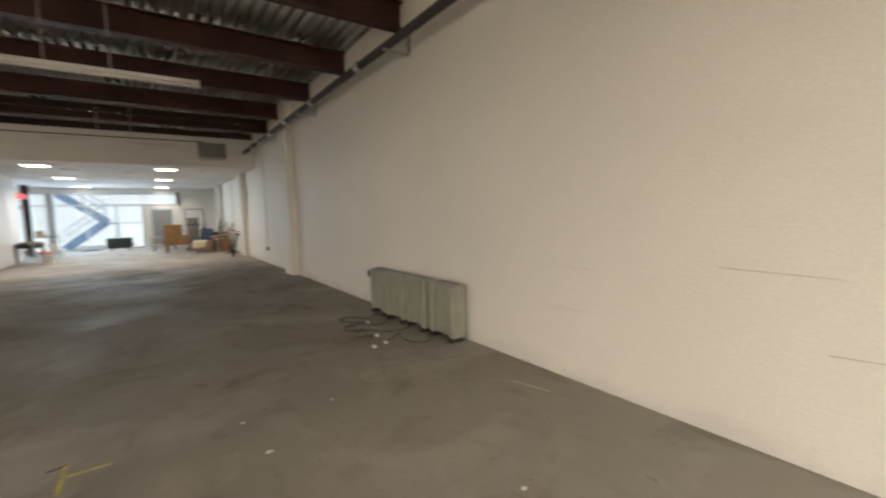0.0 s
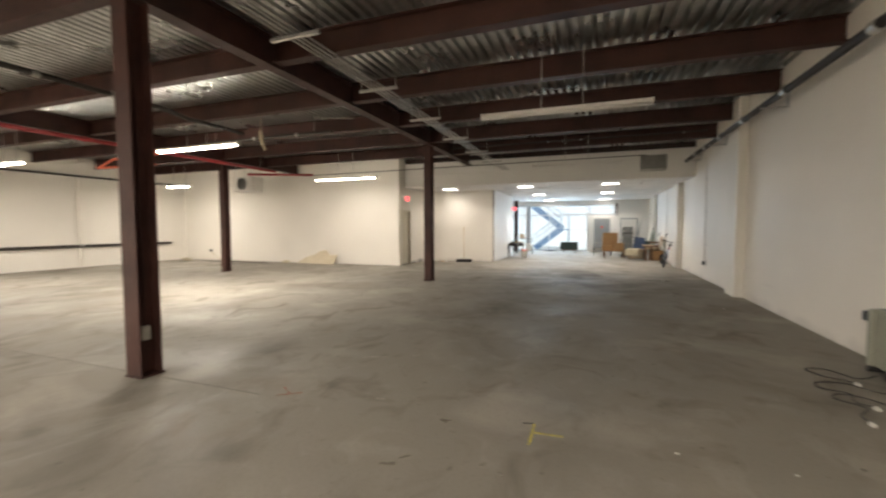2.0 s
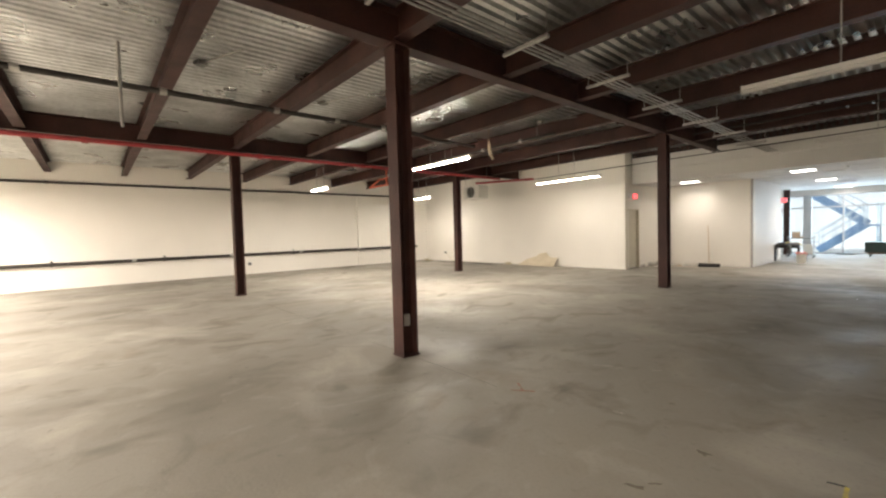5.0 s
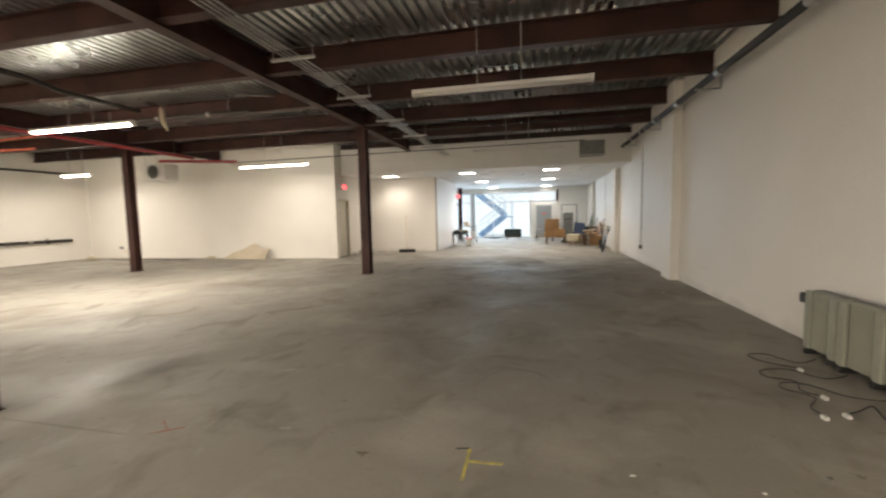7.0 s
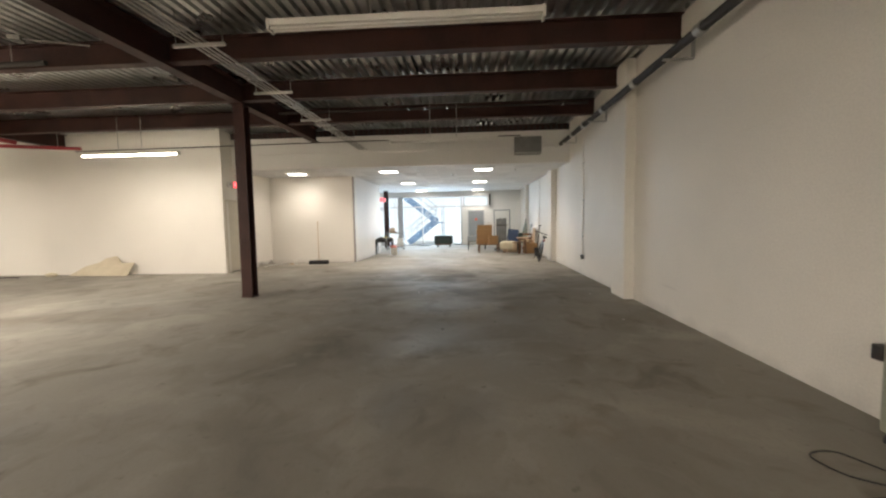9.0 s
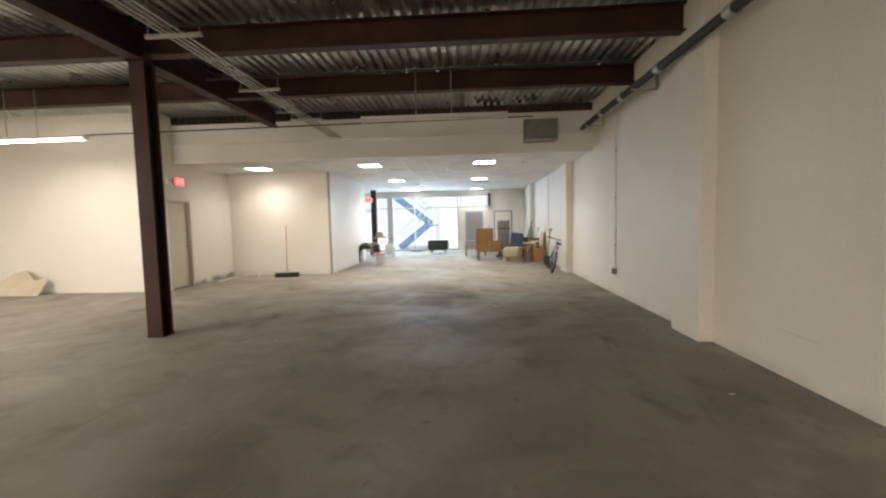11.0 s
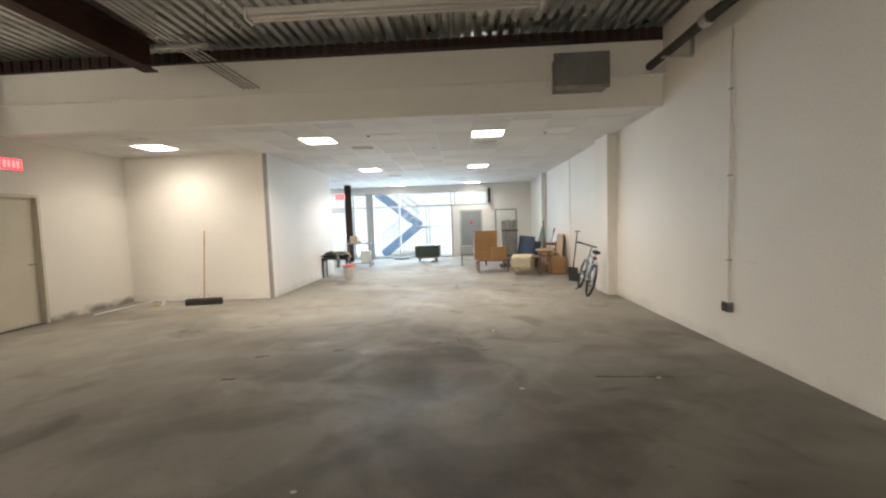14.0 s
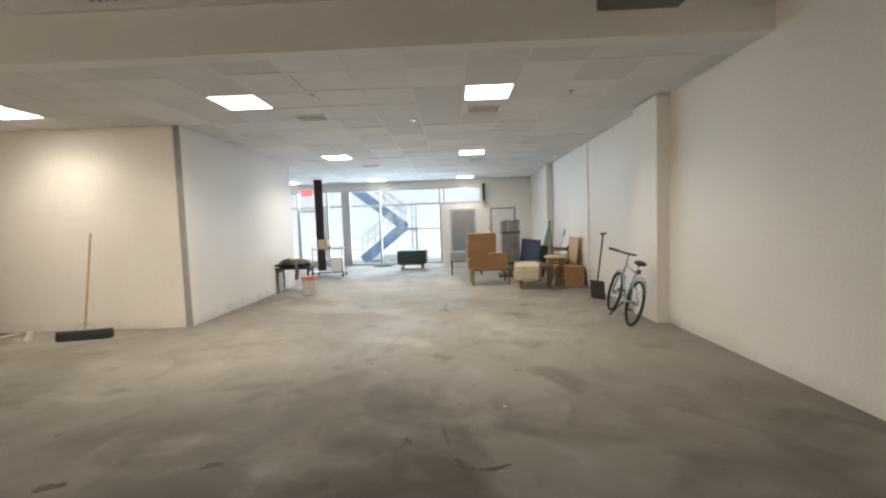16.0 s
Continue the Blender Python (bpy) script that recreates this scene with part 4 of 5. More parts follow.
for x in (0.32, 1.65):
    part("mullion", B(x - 0.03, x + 0.03, -0.05, 0.07, 2.14, 2.74, 0.004), M_FRAME, w)
for z0, z1, x1 in ((0.0, 0.06, GX1), (2.13, 2.20, 1.68), (2.68, 2.738, 1.68)):
    part("window_frame", B(GX0, x1, -0.045, 0.06, z0, z1, 0.004), M_FRAME, w)
part("transom_bar", B(-0.9, GX1 - 0.06, -0.03, 0.04, 1.26, 1.30, 0.004), M_FRAME, w)
edges = (GX0 + 0.06, -5.08, -5.02, -3.98, -3.92, -3.42, -3.12, -2.06, -2.00, GX1 - 0.06)
for a, b in zip(edges[::2], edges[1::2]):
    for z0, z1 in ((0.06, 2.13), (2.20, 2.68)):
        p = part("pane", B(a, b, 0.0, 0.01, z0, z1), M_GLASS, w)
        p.visible_shadow = False
p = part("pane", B(0.35, 1.62, 0.0, 0.01, 2.2, 2.68), M_GLASS, w)
p.visible_shadow = False
d = thing("door_2", (-4.5, FRONT - 0.02, 0), "glass entrance door in a pale metal frame", "door", "", 0, "structure")
f = bmesh.new()
for x in (-0.51, 0.44):
    box(f, x, x + 0.07, -0.03, 0.015, 0.02, 2.1, 0.004)
box(f, -0.44, 0.44, -0.03, 0.015, 0.02, 0.22, 0.004)
box(f, -0.44, 0.44, -0.03, 0.015, 2.0, 2.1, 0.004)
part("door_frame", f, M_FRAME, d)
part("push_bar", R((-0.44, -0.06, 1.05), (0.44, -0.06, 1.05), 0.014), M_CHROME, d)


def grey_door(name, x, label, sign):
    d = thing(name, (x, FRONT - 0.002, 0), label, "door", "front doors", 0, "structure")
    paint = M_GREYDOOR if sign else M_WHITE
    f = bmesh.new()
    for s in (-1, 1):
        box(f, s * 0.43 - 0.03, s * 0.43 + 0.03, -0.03, 0, 0, 1.94, 0.004)
    box(f, -0.40, 0.40, -0.03, 0, 1.88, 1.94, 0.004)
    part("door_frame", f, M_FRAME if sign else M_GREYDOOR, d)
    leaf = part("door_leaf", B(-0.398, 0.398, -0.022, 0, 0.01, 1.878, 0.003), paint, d)
    part("door_handle", rod(bmesh.new(), (0.36, -0.06, 1.0), (0.24, -0.06, 1.0), 0.012), M_CHROME, leaf)
    if sign:
        part("notice", B(-0.055, 0.055, -0.028, -0.0225, 1.36, 1.48), M_ORANGEPLASTIC, d, "small red notice")
        part("kick_plate", B(-0.385, 0.385, -0.026, -0.0225, 0.03, 0.35), M_GALV, d)
    return d


grey_door("door_3", 0.98, "grey metal door with a small red notice", True)
grey_door("door_4", 2.42, "off-white door in a grey frame behind stacked things", False)
t = thing("shutter_box", (1.75, FRONT - 0.002, 2.2), "dark narrow switch housing beside the transom", "housing")
part("body", B(-0.05, 0.05, -0.12, 0, 0.0, 0.62, 0.008), M_BLACKPIPE, t)
part("lamp", B(-0.05, 0.05, -0.10, 0, -0.12, -0.02, 0.01), M_GALV, t)

# ---- the yard and stair outside ----
solid("ground", B(-60, 60, FRONT + 0.16, 120, -0.12, -0.02), M_YARD, "pale sunlit concrete ground of the yard", "ground", "structure")
# white wall added to stand for the blown-out brightness outside
bm = B(-30, 30, 33.5, 33.9, -0.02, 9.0)
solid("backdrop", bm, M_BACKDROP, "added white backdrop wall standing in for overexposed daylight across the yard", "wall", "structure")
st = thing("outdoor_stair", (-1.6, 28.6, 0), "blue-grey steel stair with two flights outside the glass", "stair")


def flight(x0, z0, x1, z1, y0, y1, n):
    """Two deep stringers, closed treads, and pale rails on posts at both sides."""
    d = Vector((x1 - x0, 0, z1 - z0))
    q = Matrix.Rotation(-math.atan2(d.z, d.x), 4, "Y")
    for y in (y0, y1):
        b = box(bmesh.new(), -0.05, d.length + 0.05, -0.025, 0.025, -0.17, 0.17, 0.004)
        bmesh.ops.transform(b, matrix=Matrix.Translation((x0, y, z0)) @ q, verts=b.verts)
        part("stringer", b, M_STAIR, st)
        r = bmesh.new()
        rod(r, (x0, y, z0 + 0.95), (x1, y, z1 + 0.95), 0.022)
        rod(r, (x0, y, z0 + 0.60), (x1, y, z1 + 0.60), 0.016)
        part("handrail", r, M_RAIL, st, "pale grey tube handrail")
        for k in range(4):
            s = k / 3
            part("baluster", R((x0 + d.x * s, y, z0 + d.z * s), (x0 + d.x * s, y, z0 + d.z * s + 0.95), 0.018), M_RAIL, st)
    for k in range(n):
        s = (k + 0.5) / n
        x, z = x0 + d.x * s, z0 + d.z * s
        part("tread", B(x - 0.14, x + 0.14, y0 + 0.02, y1 - 0.02, z - 0.02, z + 0.02), M_STAIR, st)
        part("riser", B(x + 0.13 * (1 if d.x > 0 else -1) - 0.006, x + 0.13 * (1 if d.x > 0 else -1) + 0.006, y0 + 0.03, y1 - 0.03, z + 0.021, z + d.z / n - 0.021), M_STAIR, st)


flight(-1.45, 0.10, 0.10, 1.30, 0.0, 0.95, 7)
flight(0.10, 1.36, -2.75, 3.62, 1.05, 2.0, 13)
part("landing", B(0.06, 0.62, 0.0, 2.0, 1.22, 1.30, 0.004), M_STAIR, st)
for y in (0.05, 1.95):
    part("post", B(0.52, 0.60, y - 0.04, y + 0.04, -0.02, 1.22, 0.004), M_RAIL, st)
    part("guard_post", B(0.53, 0.59, y - 0.03, y + 0.03, 1.30, 2.3, 0.004), M_RAIL, st)
for z in (1.75, 2.25):
    part("guard_rail", R((0.56, 0.05, z), (0.56, 1.95, z), 0.018), M_RAIL, st)
for x, z in ((-2.05, 0.95), (-2.05, 0.5)):
    part("gate_rail", R((x, 0.0, z), (-1.45, 0.0, z), 0.018), M_RAIL, st)
part("gate_post", R((-2.05, 0, -0.02), (-2.05, 0, 1.05), 0.022), M_RAIL, st)

# ---- things in the front room ----


def table(name, loc, turn, w, dpt, h, top_mat, leg_mat, label):
    t = thing(name, loc, label, "table", "front room tables", turn)
    part("tabletop", B(-w / 2, w / 2, -dpt / 2, dpt / 2, h - 0.035, h, 0.006), top_mat, t)
    for sx in (-1, 1):
        part("apron", B(sx * (w / 2 - 0.05) - 0.012, sx * (w / 2 - 0.05) + 0.012, -dpt / 2 + 0.06, dpt / 2 - 0.06, h - 0.11, h - 0.035), leg_mat, t)
        for sy in (-1, 1):
            x, y = sx * (w / 2 - 0.05), sy * (dpt / 2 - 0.05)
            part("leg", R((x, y, 0), (x, y, h - 0.035), 0.016, 0.026, n=8), leg_mat, t)
    return t


def carton(loc, turn, w, d, h, mat, label):
    t = thing("cardboard_box", loc, label, "cardboard box", "cardboard boxes", turn)
    part("body", B(-w / 2, w / 2, -d / 2, d / 2, 0, h, 0.004), mat, t)
    part("tape", B(-0.025, 0.025, -d / 2 - 0.0015, d / 2 + 0.0015, h - 0.001, h + 0.0015), M_PALEWOOD, t, "brown packing tape")
    part("flap_edge", B(-w / 2 + 0.004, w / 2 - 0.004, -0.004, 0.004, h, h + 0.002), M_WOOD, t)
    return t


table("low_table", (1.42, 21.6, 0), 4, 0.92, 0.62, 0.36, M_WOOD, M_WOOD, "low brown wooden table carrying cardboard boxes")
carton((1.24, 21.62, 0.36), 3, 0.66, 0.42, 0.23, M_CARD, "brown cardboard box, lowest of a pile")
carton((1.25, 21.64, 0.592), -2, 0.64, 0.42, 0.20, M_CARD, "brown cardboard box in a pile")
carton((1.24, 21.62, 0.794), 2, 0.65, 0.41, 0.19, M_CARD, "brown cardboard box in a pile")
carton((1.26, 21.63, 0.986), -1, 0.63, 0.40, 0.19, M_CARD, "brown cardboard box on top of a pile")
carton((1.60, 21.40, 0.36), 8, 0.40, 0.24, 0.36, M_CARD, "small brown cardboard box beside the pile")
t = thing("spray_bottle", (1.44, 21.6, 1.178), "small bottle standing on the box pile", "bottle")
part("bottle", R((0, 0, 0), (0, 0, 0.09), 0.03, 0.026, n=12), M_BUCKET, t)
part("cap", R((0, 0, 0.09), (0, 0, 0.13), 0.012, n=10), M_WOOD, t)
table("low_bench", (0.95, 23.4, 0), 0, 0.9, 0.45, 0.40, M_GREYMAT, M_BLACKPIPE, "low dark bench behind the box pile")
carton((0.72, 23.4, 0.40), 0, 0.42, 0.38, 0.24, M_GREYDOOR, "grey closed box on the low bench")
# standing folded panels
t = thing("folded_panels", (2.05, 22.6, 0), "tall grey padded panels standing folded on a trolley", "panel stack", "", -3)
for k in range(4):
    part("panel", B(-0.23 + k * 0.115, -0.12 + k * 0.115, -0.26, 0.26, 0.08, 1.44 + 0.02 * (k % 2), 0.02), M_GREYMAT, t)
for z in (0.35, 1.12):
    part("strap", B(-0.245, 0.245, -0.267, 0.267, z, z + 0.05, 0.006), M_BLACK, t)
part("trolley_base", B(-0.32, 0.32, -0.30, 0.30, 0.05, 0.08, 0.006), M_BLACKPIPE, t)
for sx in (-0.26, 0.26):
    for sy in (-0.24, 0.24):
        part("wheel", R((sx - 0.015, sy, 0.027), (sx + 0.015, sy, 0.027), 0.027, n=14), M_RUBBER, t)
t = thing("blue_mat", (2.46, 22.4, 0), "dark blue vinyl gym mat leaning back", "mat", "", -8)
b = box(bmesh.new(), -0.24, 0.24, -0.06, 0.06, 0, 0.95, 0.02)
bmesh.ops.transform(b, matrix=pose(0, 0, 0.02, -12, 7, 0), verts=b.verts)
part("mat", b, M_BLUE, t)
b = box(bmesh.new(), -0.10, 0.30, 0.07, 0.14, 0, 0.85, 0.02)
bmesh.ops.transform(b, matrix=pose(0.1, 0, 0.02, -14, 10, 0), verts=b.verts)
part("back_mat", b, M_DARKGREEN, t)
# cloth-covered table
table("side_table", (2.36, 20.9, 0), -14, 0.72, 0.62, 0.48, M_WOOD, M_WOOD, "small wooden table under a cream cloth")
bm = bmesh.new()
n = 14
verts = [[None] * (n + 1) for _ in range(n + 1)]
for i in range(n + 1):
    for j in range(n + 1):
        u, v = i / n * 0.66 - 0.52, j / n * 0.9 - 0.62
        dx, dy = max(0, abs(u) - 0.37), max(0, abs(v) - 0.32)
        drop = max(dx, dy)
        x, y = math.copysign(min(abs(u), 0.372 + 0.06 * dx), u), math.copysign(min(abs(v), 0.322 + 0.06 * dy), v)
        wav = 0.016 * math.sin(22 * (u + v)) * min(1, drop * 8)
        verts[i][j] = bm.verts.new((x + wav, y - abs(wav), 0.004 - drop))
for i in range(n):
    for j in range(n):
        bm.faces.new((verts[i][j], verts[i + 1][j], verts[i + 1][j + 1], verts[i][j + 1]))
ob = solid("table_cloth", bm, M_CLOTH, "cream cloth draped over the small table", "cloth", smooth=True)
ob.matrix_world = pose(2.30, 20.88, 0.482, 0, 0, -14)
mod = ob.modifiers.new("thickness", "SOLIDIFY")
mod.thickness, mod.offset = 0.006, 1


def wooden_chair(loc, turn, label, tip=0):
    t = thing("wooden_chair", loc, label, "chair", "wooden chairs", turn)
    part("seat", B(-0.21, 0.21, -0.21, 0.21, 0.42, 0.455, 0.012), M_WOOD, t)
    for sx in (-0.18, 0.18):
        part("leg", R((sx, -0.18, 0), (sx, -0.18, 0.42), 0.016, 0.022, n=8), M_WOOD, t)
        part("back_leg", R((sx, 0.19, 0), (sx, 0.23, 0.82), 0.018, 0.016, n=8), M_WOOD, t)
        part("stretcher", R((sx, -0.18, 0.18), (sx, 0.19, 0.18), 0.010, n=8), M_WOOD, t)
    for z in (0.58, 0.74):
        part("back_slat", B(-0.18, 0.18, 0.20, 0.225, z - 0.04, z + 0.04, 0.006), M_WOOD, t)
    return t


t = thing("round_table", (2.76, 20.75, 0), "small round pale-topped table on turned legs", "table")
part("tabletop", R((0, 0, 0.63), (0, 0, 0.665), 0.24, n=32), M_CARDPALE, t, "worn pale top")
part("skirt", R((0, 0, 0.57), (0, 0, 0.63), 0.19, n=24), M_WOOD, t)
for k in range(4):
    a = math.pi / 4 + k * math.pi / 2
    lg = bmesh.new()
    p, q = Vector((0.20 * math.cos(a), 0.20 * math.sin(a), 0)), Vector((0.15 * math.cos(a), 0.15 * math.sin(a), 0.57))
    for u0, u1, r0, r1 in ((0, 0.12, 0.012, 0.022), (0.12, 0.5, 0.022, 0.016), (0.5, 0.62, 0.016, 0.026), (0.62, 1, 0.026, 0.02)):
        rod(lg, p.lerp(q, u0), p.lerp(q, u1), r0, r1, n=10)
    part("leg", lg, M_WOOD, t)
part("stretcher", ring(bmesh.new(), (0, 0, 0.2), (0, 0, 1), 0.18, 0.009, 24, 6), M_WOOD, t)
wooden_chair((2.98, 21.5, 0), -30, "brown wooden chair pushed close to the wall")
t = thing("cushion", (2.98, 21.5, 0.456), "pale cushion lying on a chair seat", "cushion", "", -30)
part("pad", B(-0.2, 0.2, -0.18, 0.18, 0, 0.09, 0.035), M_CARDPALE, t)
carton((2.35, 21.8, 0), 20, 0.5, 0.4, 0.45, M_CARDPALE, "pale cardboard carton on the floor")
carton((3.1, 21.0, 0), 5, 0.45, 0.5, 0.42, M_CARD, "brown carton standing by the wall")
t = thing("flat_cardboard", (3.24, 21.5, 0), "flattened brown cardboard sheet leaning on the wall", "cardboard", "", 0)
b = box(bmesh.new(), -0.012, 0.012, -0.35, 0.35, 0, 1.02, 0.003)
bmesh.ops.transform(b, matrix=pose(0, 0, 0.004, 0, 7, 0), verts=b.verts)
part("sheet", b, M_CARDPALE, t)
b = box(bmesh.new(), -0.008, 0.008, -0.25, 0.3, 0, 0.5, 0.003)
bmesh.ops.transform(b, matrix=pose(-0.05, 0.02, 0.004, 0, 9, 0), verts=b.verts)
part("second_sheet", b, M_CARD, t)
# brooms and sticks leaning in the corner by the wall
t = thing("mop", (3.1, 22.3, 0), "grey handled mop leaning on the wall", "mop")
part("head", B(-0.12, 0.12, -0.03, 0.03, 0, 0.16, 0.015), M_GALV, t)
part("handle", R((0, 0, 0.15), (0.28, 0.02, 1.15), 0.014), M_GALV, t)
part("grip", R((0.245, 0.018, 1.03), (0.285, 0.02, 1.17), 0.019), M_BLACK, t)
t = thing("garden_umbrella", (3.16, 23.45, 0), "furled grey-green garden umbrella standing by the pilaster", "umbrella")
bm = bmesh.new()
rows = []
for i in range(13):
    h = i / 12
    rows.append([bm.verts.new(((0.15 * (1 - h) ** 0.8 + 0.02) * (1 + 0.22 * (k % 2)) * math.cos(k * math.pi / 8) + 0.1 * h, (0.15 * (1 - h) ** 0.8 + 0.02) * (1 + 0.22 * (k % 2)) * math.sin(k * math.pi / 8), 0.22 + 1.05 * h)) for k in range(16)])
for a, b in zip(rows, rows[1:]):
    for k in range(16):
        bm.faces.new((a[k], a[(k + 1) % 16], b[(k + 1) % 16], b[k]))
bm.faces.new(rows[0][::-1])
bm.faces.new(rows[-1])
part("canopy", bm, M_UMBRELLA, t)
part("shaft", R((-0.02, 0, 0.0), (0.11, 0, 1.36), 0.016), M_BLACKPIPE, t)
part("finial", R((0.11, 0, 1.36), (0.115, 0, 1.40), 0.026, 0.014), M_BLACK, t)
# snow shovel
t = thing("snow_shovel", (3.12, 19.3, 0), "black snow shovel leaning upright on the wall", "shovel", "", -58)
part("handle", R((0, 0, 0.3), (0.10, 0.04, 1.15), 0.013), M_BLACKPIPE, t)
part("grip", R((0.07, 0.0, 1.15), (0.13, 0.09, 1.16), 0.015), M_BLACK, t)
b = box(bmesh.new(), -0.15, 0.15, -0.012, 0.012, 0, 0.33, 0.01)
for v in b.verts:
    v.co.y += 0.9 * v.co.x * v.co.x - 0.3 * v.co.z * v.co.z
part("blade", b, M_BLACK, t, "black plastic scoop")


# ---- bicycle ----
def bicycle():
    t = thing("bicycle", (2.86, 17.40, 0), "silver-blue bicycle with black tyres leaning by the pilaster", "bicycle", "", 83)
    up = pose(0, 0, 0, 15, 0, 0) @ Matrix.Scale(0.93, 4)

    def put(name, bm, mat, parent, label=""):
        bmesh.ops.transform(bm, matrix=up, verts=bm.verts)
        return part(name, bm, mat, parent, label, True)
    r = 0.33
    for x in (0.0, 1.03):
        w = put("wheel", ring(bmesh.new(), (x, 0, r), (0, 1, 0), r - 0.035, 0.009, 40, 6), M_CHROME, t)
        put("tyre", ring(bmesh.new(), (x, 0, r), (0, 1, 0), r - 0.022, 0.022, 40, 8), M_RUBBER, w)
        put("hub", R((x, -0.04, r), (x, 0.04, r), 0.025), M_CHROME, w)
        sp = bmesh.new()
        for k in range(18):
            a = 2 * math.pi * k / 18
            rod(sp, (x, 0.02 * (-1) ** k, r), (x + (r - 0.04) * math.cos(a), 0, r + (r - 0.04) * math.sin(a)), 0.0016, n=4)
        put("spokes", sp, M_CHROME, w)
        put("mudguard", cable(bmesh.new(), [(x + 0.37 * math.cos(a), 0, r + 0.37 * math.sin(a)) for a in (0.5, 1.0, 1.5, 2.0, 2.5)], 0.012), M_BIKE, t)
    f = bmesh.new()
    bb, seat, head, low = (0.44, 0, 0.30), (0.27, 0, 0.74), (0.83, 0, 0.80), (0.86, 0, 0.66)
    for a, b, rr in ((bb, seat, 0.018), (seat, head, 0.017), (bb, low, 0.019), (head, low, 0.02), ((0, 0.05, r), bb, 0.010), ((0, -0.05, r), bb, 0.010), ((0, 0.05, r), (0.3, 0, 0.68), 0.009), ((0, -0.05, r), (0.3, 0, 0.68), 0.009)):
        rod(f, a, b, rr)
    put("frame", f, M_BIKE, t)
    fk = bmesh.new()
    for s in (-0.05, 0.05):
        rod(fk, (0.87, s, 0.62), (1.03, s, r), 0.012)
    rod(fk, (0.87, -0.05, 0.62), (0.87, 0.05, 0.62), 0.014)
    put("fork", fk, M_BIKE, t)
    put("seat_post", R((0.27, 0, 0.74), (0.24, 0, 0.86), 0.013), M_CHROME, t)
    sd = bmesh.new()
    bmesh.ops.create_icosphere(sd, subdivisions=2, radius=0.1, matrix=Matrix.Translation((0.22, 0, 0.89)) @ Matrix.Diagonal((1.35, 0.85, 0.42, 1)))
    put("saddle", sd, M_BLACK, t, "black padded saddle")
    put("stem", R((0.83, 0, 0.80), (0.80, 0, 0.98), 0.014), M_CHROME, t)
    hb = put("handlebar", cable(bmesh.new(), [(0.76, -0.31, 1.0), (0.80, -0.15, 0.99), (0.81, 0, 0.98), (0.80, 0.15, 0.99), (0.76, 0.31, 1.0)], 0.014), M_BLACKPIPE, t)
    for s in (-1, 1):
        put("grip", R((0.775, s * 0.20, 0.995), (0.755, s * 0.335, 1.0), 0.02), M_BLACK, hb)
    put("chainring", R((0.44, -0.05, 0.30), (0.44, -0.056, 0.30), 0.09, n=24), M_BLACKPIPE, t)
    pd = bmesh.new()
    rod(pd, (0.44, -0.06, 0.30), (0.54, -0.07, 0.16), 0.009)
    rod(pd, (0.44, 0.06, 0.30), (0.34, 0.07, 0.44), 0.009)
    put("cranks", pd, M_CHROME, t)
    for x, y, z in ((0.54, -0.12, 0.16), (0.34, 0.12, 0.44)):
        put("pedal", box(bmesh.new(), x - 0.045, x + 0.045, y - 0.05, y + 0.05, z - 0.012, z + 0.012, 0.004), M_BLACK, t)
    put("tail_light", box(bmesh.new(), 0.17, 0.20, -0.03, 0.03, 0.73, 0.80, 0.008), M_RED, t, "red rear reflector")
    put("kickstand", R((0.36, 0.04, 0.28), (0.28, 0.20, 0.045), 0.010), M_BLACKPIPE, t)


bicycle()

# ---- left cluster by the partition ----
t = table("work_table", (-3.05, 21.35, 0), 4, 0.78, 0.5, 0.55, M_BLACKPIPE, M_BLACKPIPE, "small dark metal table against the partition end")
bm = bmesh.new()
bmesh.ops.create_icosphere(bm, subdivisions=3, radius=0.3, matrix=Matrix.Diagonal((1.3, 0.7, 0.42, 1)))
for v in bm.verts:
    v.co += Vector((0, 0, 1)) * 0.06 * noise.noise(v.co * 7)
    v.co.z = max(v.co.z, -0.06)
ob = solid("tool_bag", bm, M_BLACK, "slumped black tool bag with yellow trim on the table", "bag", smooth=True)
ob.matrix_world = pose(-3.05, 21.35, 0.61)
t = thing("work_strap", (-2.85, 21.2, 0.70), "yellow-green strap lying over the tool bag", "strap")
part("webbing", cable(bmesh.new(), [(-0.22, -0.05, 0.02), (0, -0.08, 0.05), (0.2, -0.08, 0.0), (0.28, -0.1, -0.1)], 0.015), M_YELLOW, t)


def bucket(loc, body, lid, label):
    t = thing("bucket", loc, label, "bucket", "buckets")
    part("body", R((0, 0, 0), (0, 0, 0.36), 0.13, 0.155, n=24), body, t)
    part("rim", ring(bmesh.new(), (0, 0, 0.33), (0, 0, 1), 0.155, 0.010, 24, 6), lid, t)
    part("lid", R((0, 0, 0.36), (0, 0, 0.385), 0.162, n=24), lid, t)
    part("bail", cable(bmesh.new(), [(-0.165, 0, 0.32), (-0.1, -0.15, 0.25), (0, -0.19, 0.22), (0.1, -0.15, 0.25), (0.165, 0, 0.32)], 0.004), M_GALV, t)


bucket((-2.55, 20.8, 0), M_BUCKET, M_ORANGEPLASTIC, "white plastic bucket with an orange-red lid")
t = thing("hanging_strap", (-3.40, 21.12, 0.56), "black bag strap hanging over the table edge", "strap")
part("webbing", cable(bmesh.new(), [(0.10, 0.03, 0.06), (0.0, -0.02, 0.05), (-0.06, -0.05, -0.05), (-0.04, -0.06, -0.22)], 0.022), M_BLACK, t)
t = thing("hanging_strap", (-2.95, 21.08, 0.56), "dark jacket sleeve drooping from the table", "cloth")
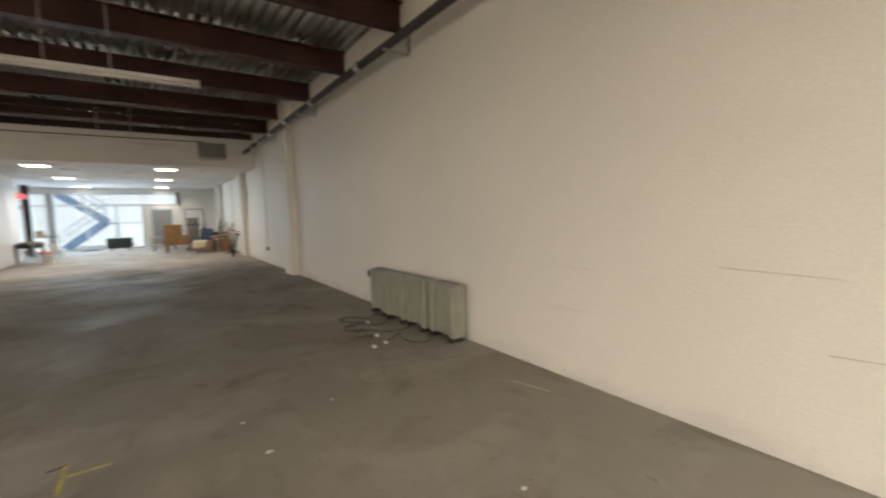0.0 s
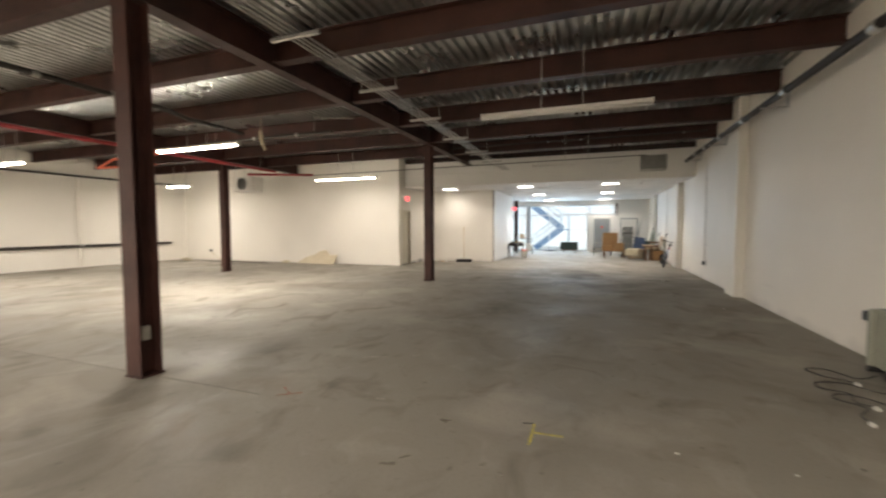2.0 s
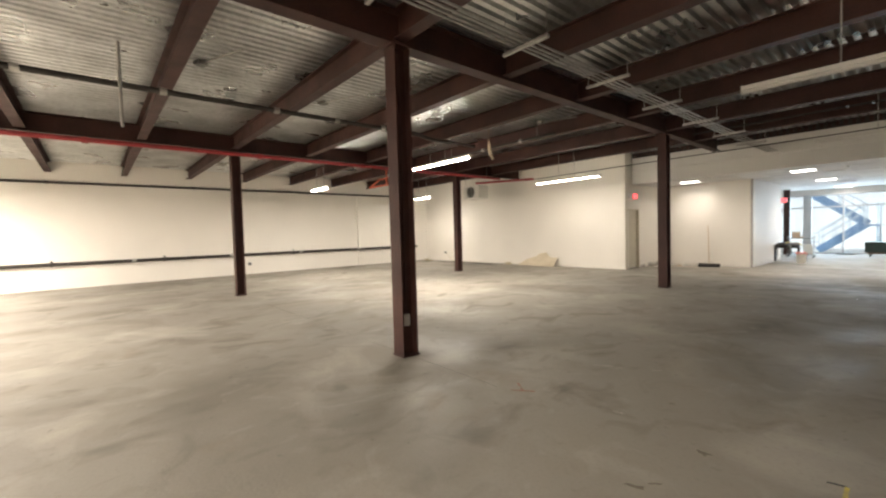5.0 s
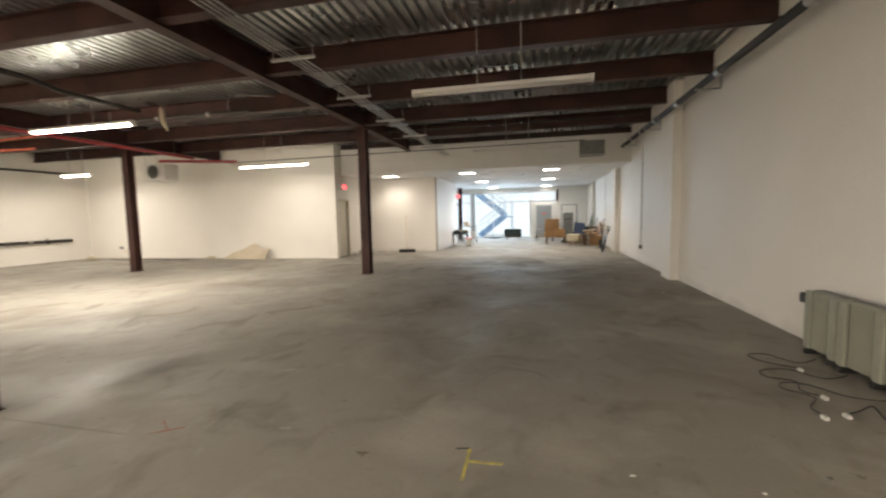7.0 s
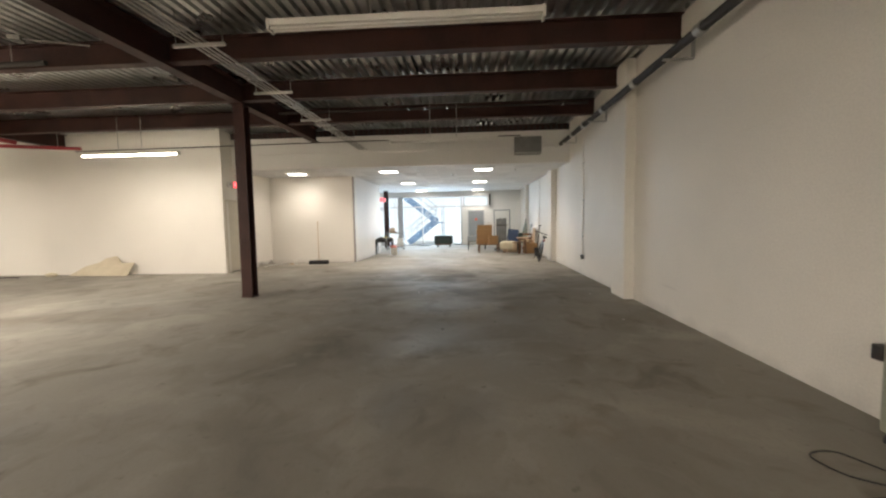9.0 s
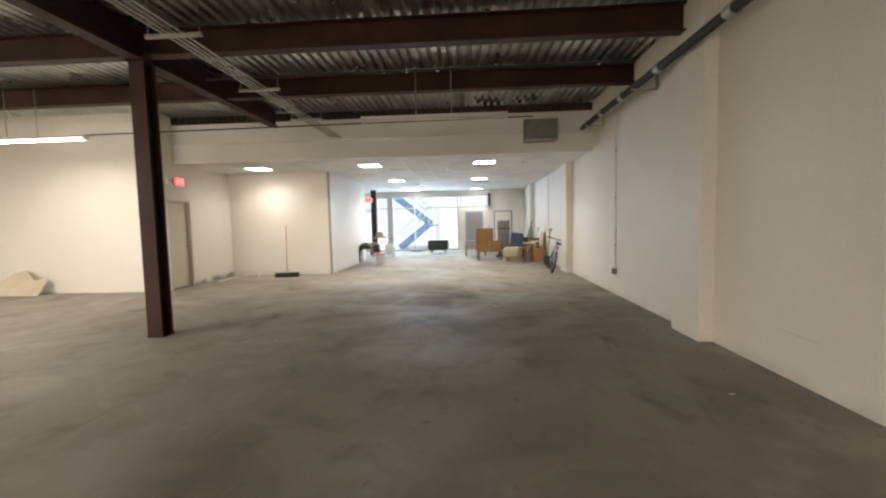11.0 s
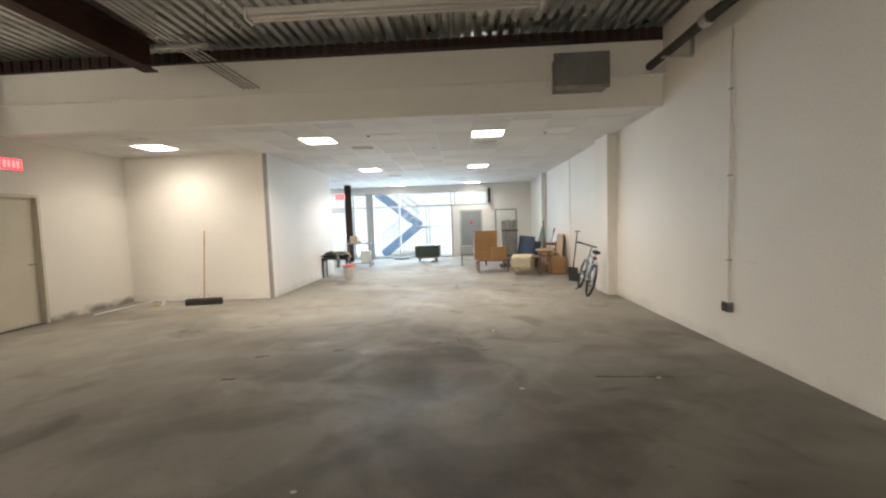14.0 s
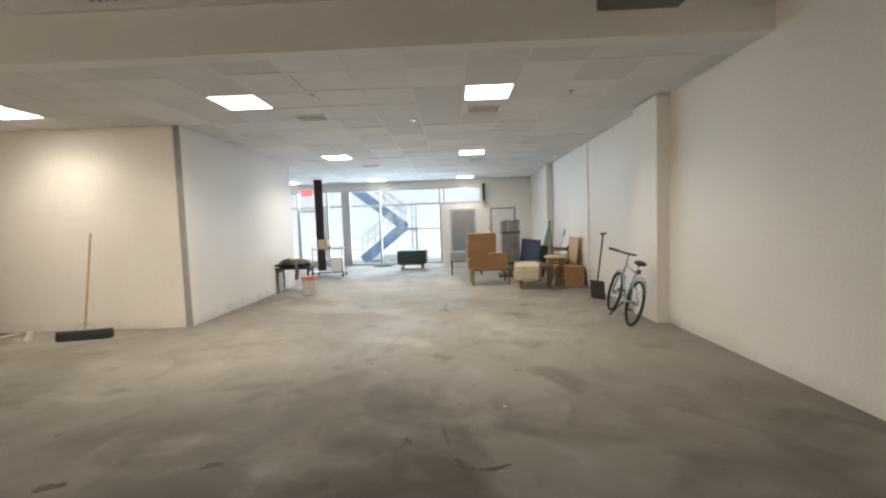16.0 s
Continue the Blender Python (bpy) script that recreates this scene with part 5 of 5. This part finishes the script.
part("sleeve", cable(bmesh.new(), [(0.0, 0.10, 0.10), (0.02, 0.0, 0.04), (0.05, -0.03, -0.08), (0.03, -0.03, -0.26)], 0.045, 10), M_GREYMAT, t, smooth=True)
t = thing("utility_cart", (-3.05, 24.0, 0), "grey wire utility cart with shelves and boxes", "cart", "", 2)
for sx in (-0.42, 0.42):
    for sy in (-0.25, 0.25):
        part("upright", R((sx, sy, 0.08), (sx, sy, 0.92), 0.012), M_DUCT, t)
        part("wheel", R((sx - 0.015, sy, 0.04), (sx + 0.015, sy, 0.04), 0.04, n=14), M_RUBBER, t)
for z in (0.12, 0.80):
    part("shelf", B(-0.43, 0.43, -0.26, 0.26, z, z + 0.03, 0.006), M_DUCT, t)
carton((-3.15, 24.0, 0.83), 10, 0.36, 0.3, 0.06, M_CARDPALE, "flat pale carton on the cart")
carton((-3.2, 24.0, 0.892), 0, 0.26, 0.24, 0.19, M_CARDPALE, "small carton on the cart's upper shelf")
carton((-2.8, 23.95, 0.15), 0, 0.3, 0.3, 0.4, M_BUCKET, "white box on the cart's lower shelf")
# dark crate on a dolly
t = thing("crate_dolly", (-0.75, 25.5, 0), "dark green padded crate on a wheeled dolly", "dolly", "", -3)
part("crate", B(-0.47, 0.47, -0.28, 0.28, 0.17, 0.60, 0.035), M_DARKGREEN, t)
for x in (-0.25, 0.25):
    part("strap", B(x - 0.025, x + 0.025, -0.286, 0.286, 0.166, 0.606, 0.006), M_BLACK, t)
part("deck", B(-0.40, 0.40, -0.24, 0.24, 0.12, 0.168, 0.006), M_WOOD, t)
for sx in (-0.32, 0.32):
    for sy in (-0.18, 0.18):
        part("caster", R((sx - 0.015, sy, 0.055), (sx + 0.015, sy, 0.055), 0.055, n=14), M_RUBBER, t)
        part("fork", B(sx - 0.025, sx + 0.025, sy - 0.03, sy + 0.03, 0.055, 0.122, 0.004), M_GALV, t)
t = thing("floor_cloth", (-1.9, 26.4, 0), "dark wet rag on the floor by the glass", "rag")
bm = bmesh.new()
bmesh.ops.create_icosphere(bm, subdivisions=2, radius=0.2, matrix=Matrix.Translation((0, 0, 0.03)) @ Matrix.Diagonal((1.8, 0.7, 0.25, 1)))
part("cloth", bm, M_GREYMAT, t)
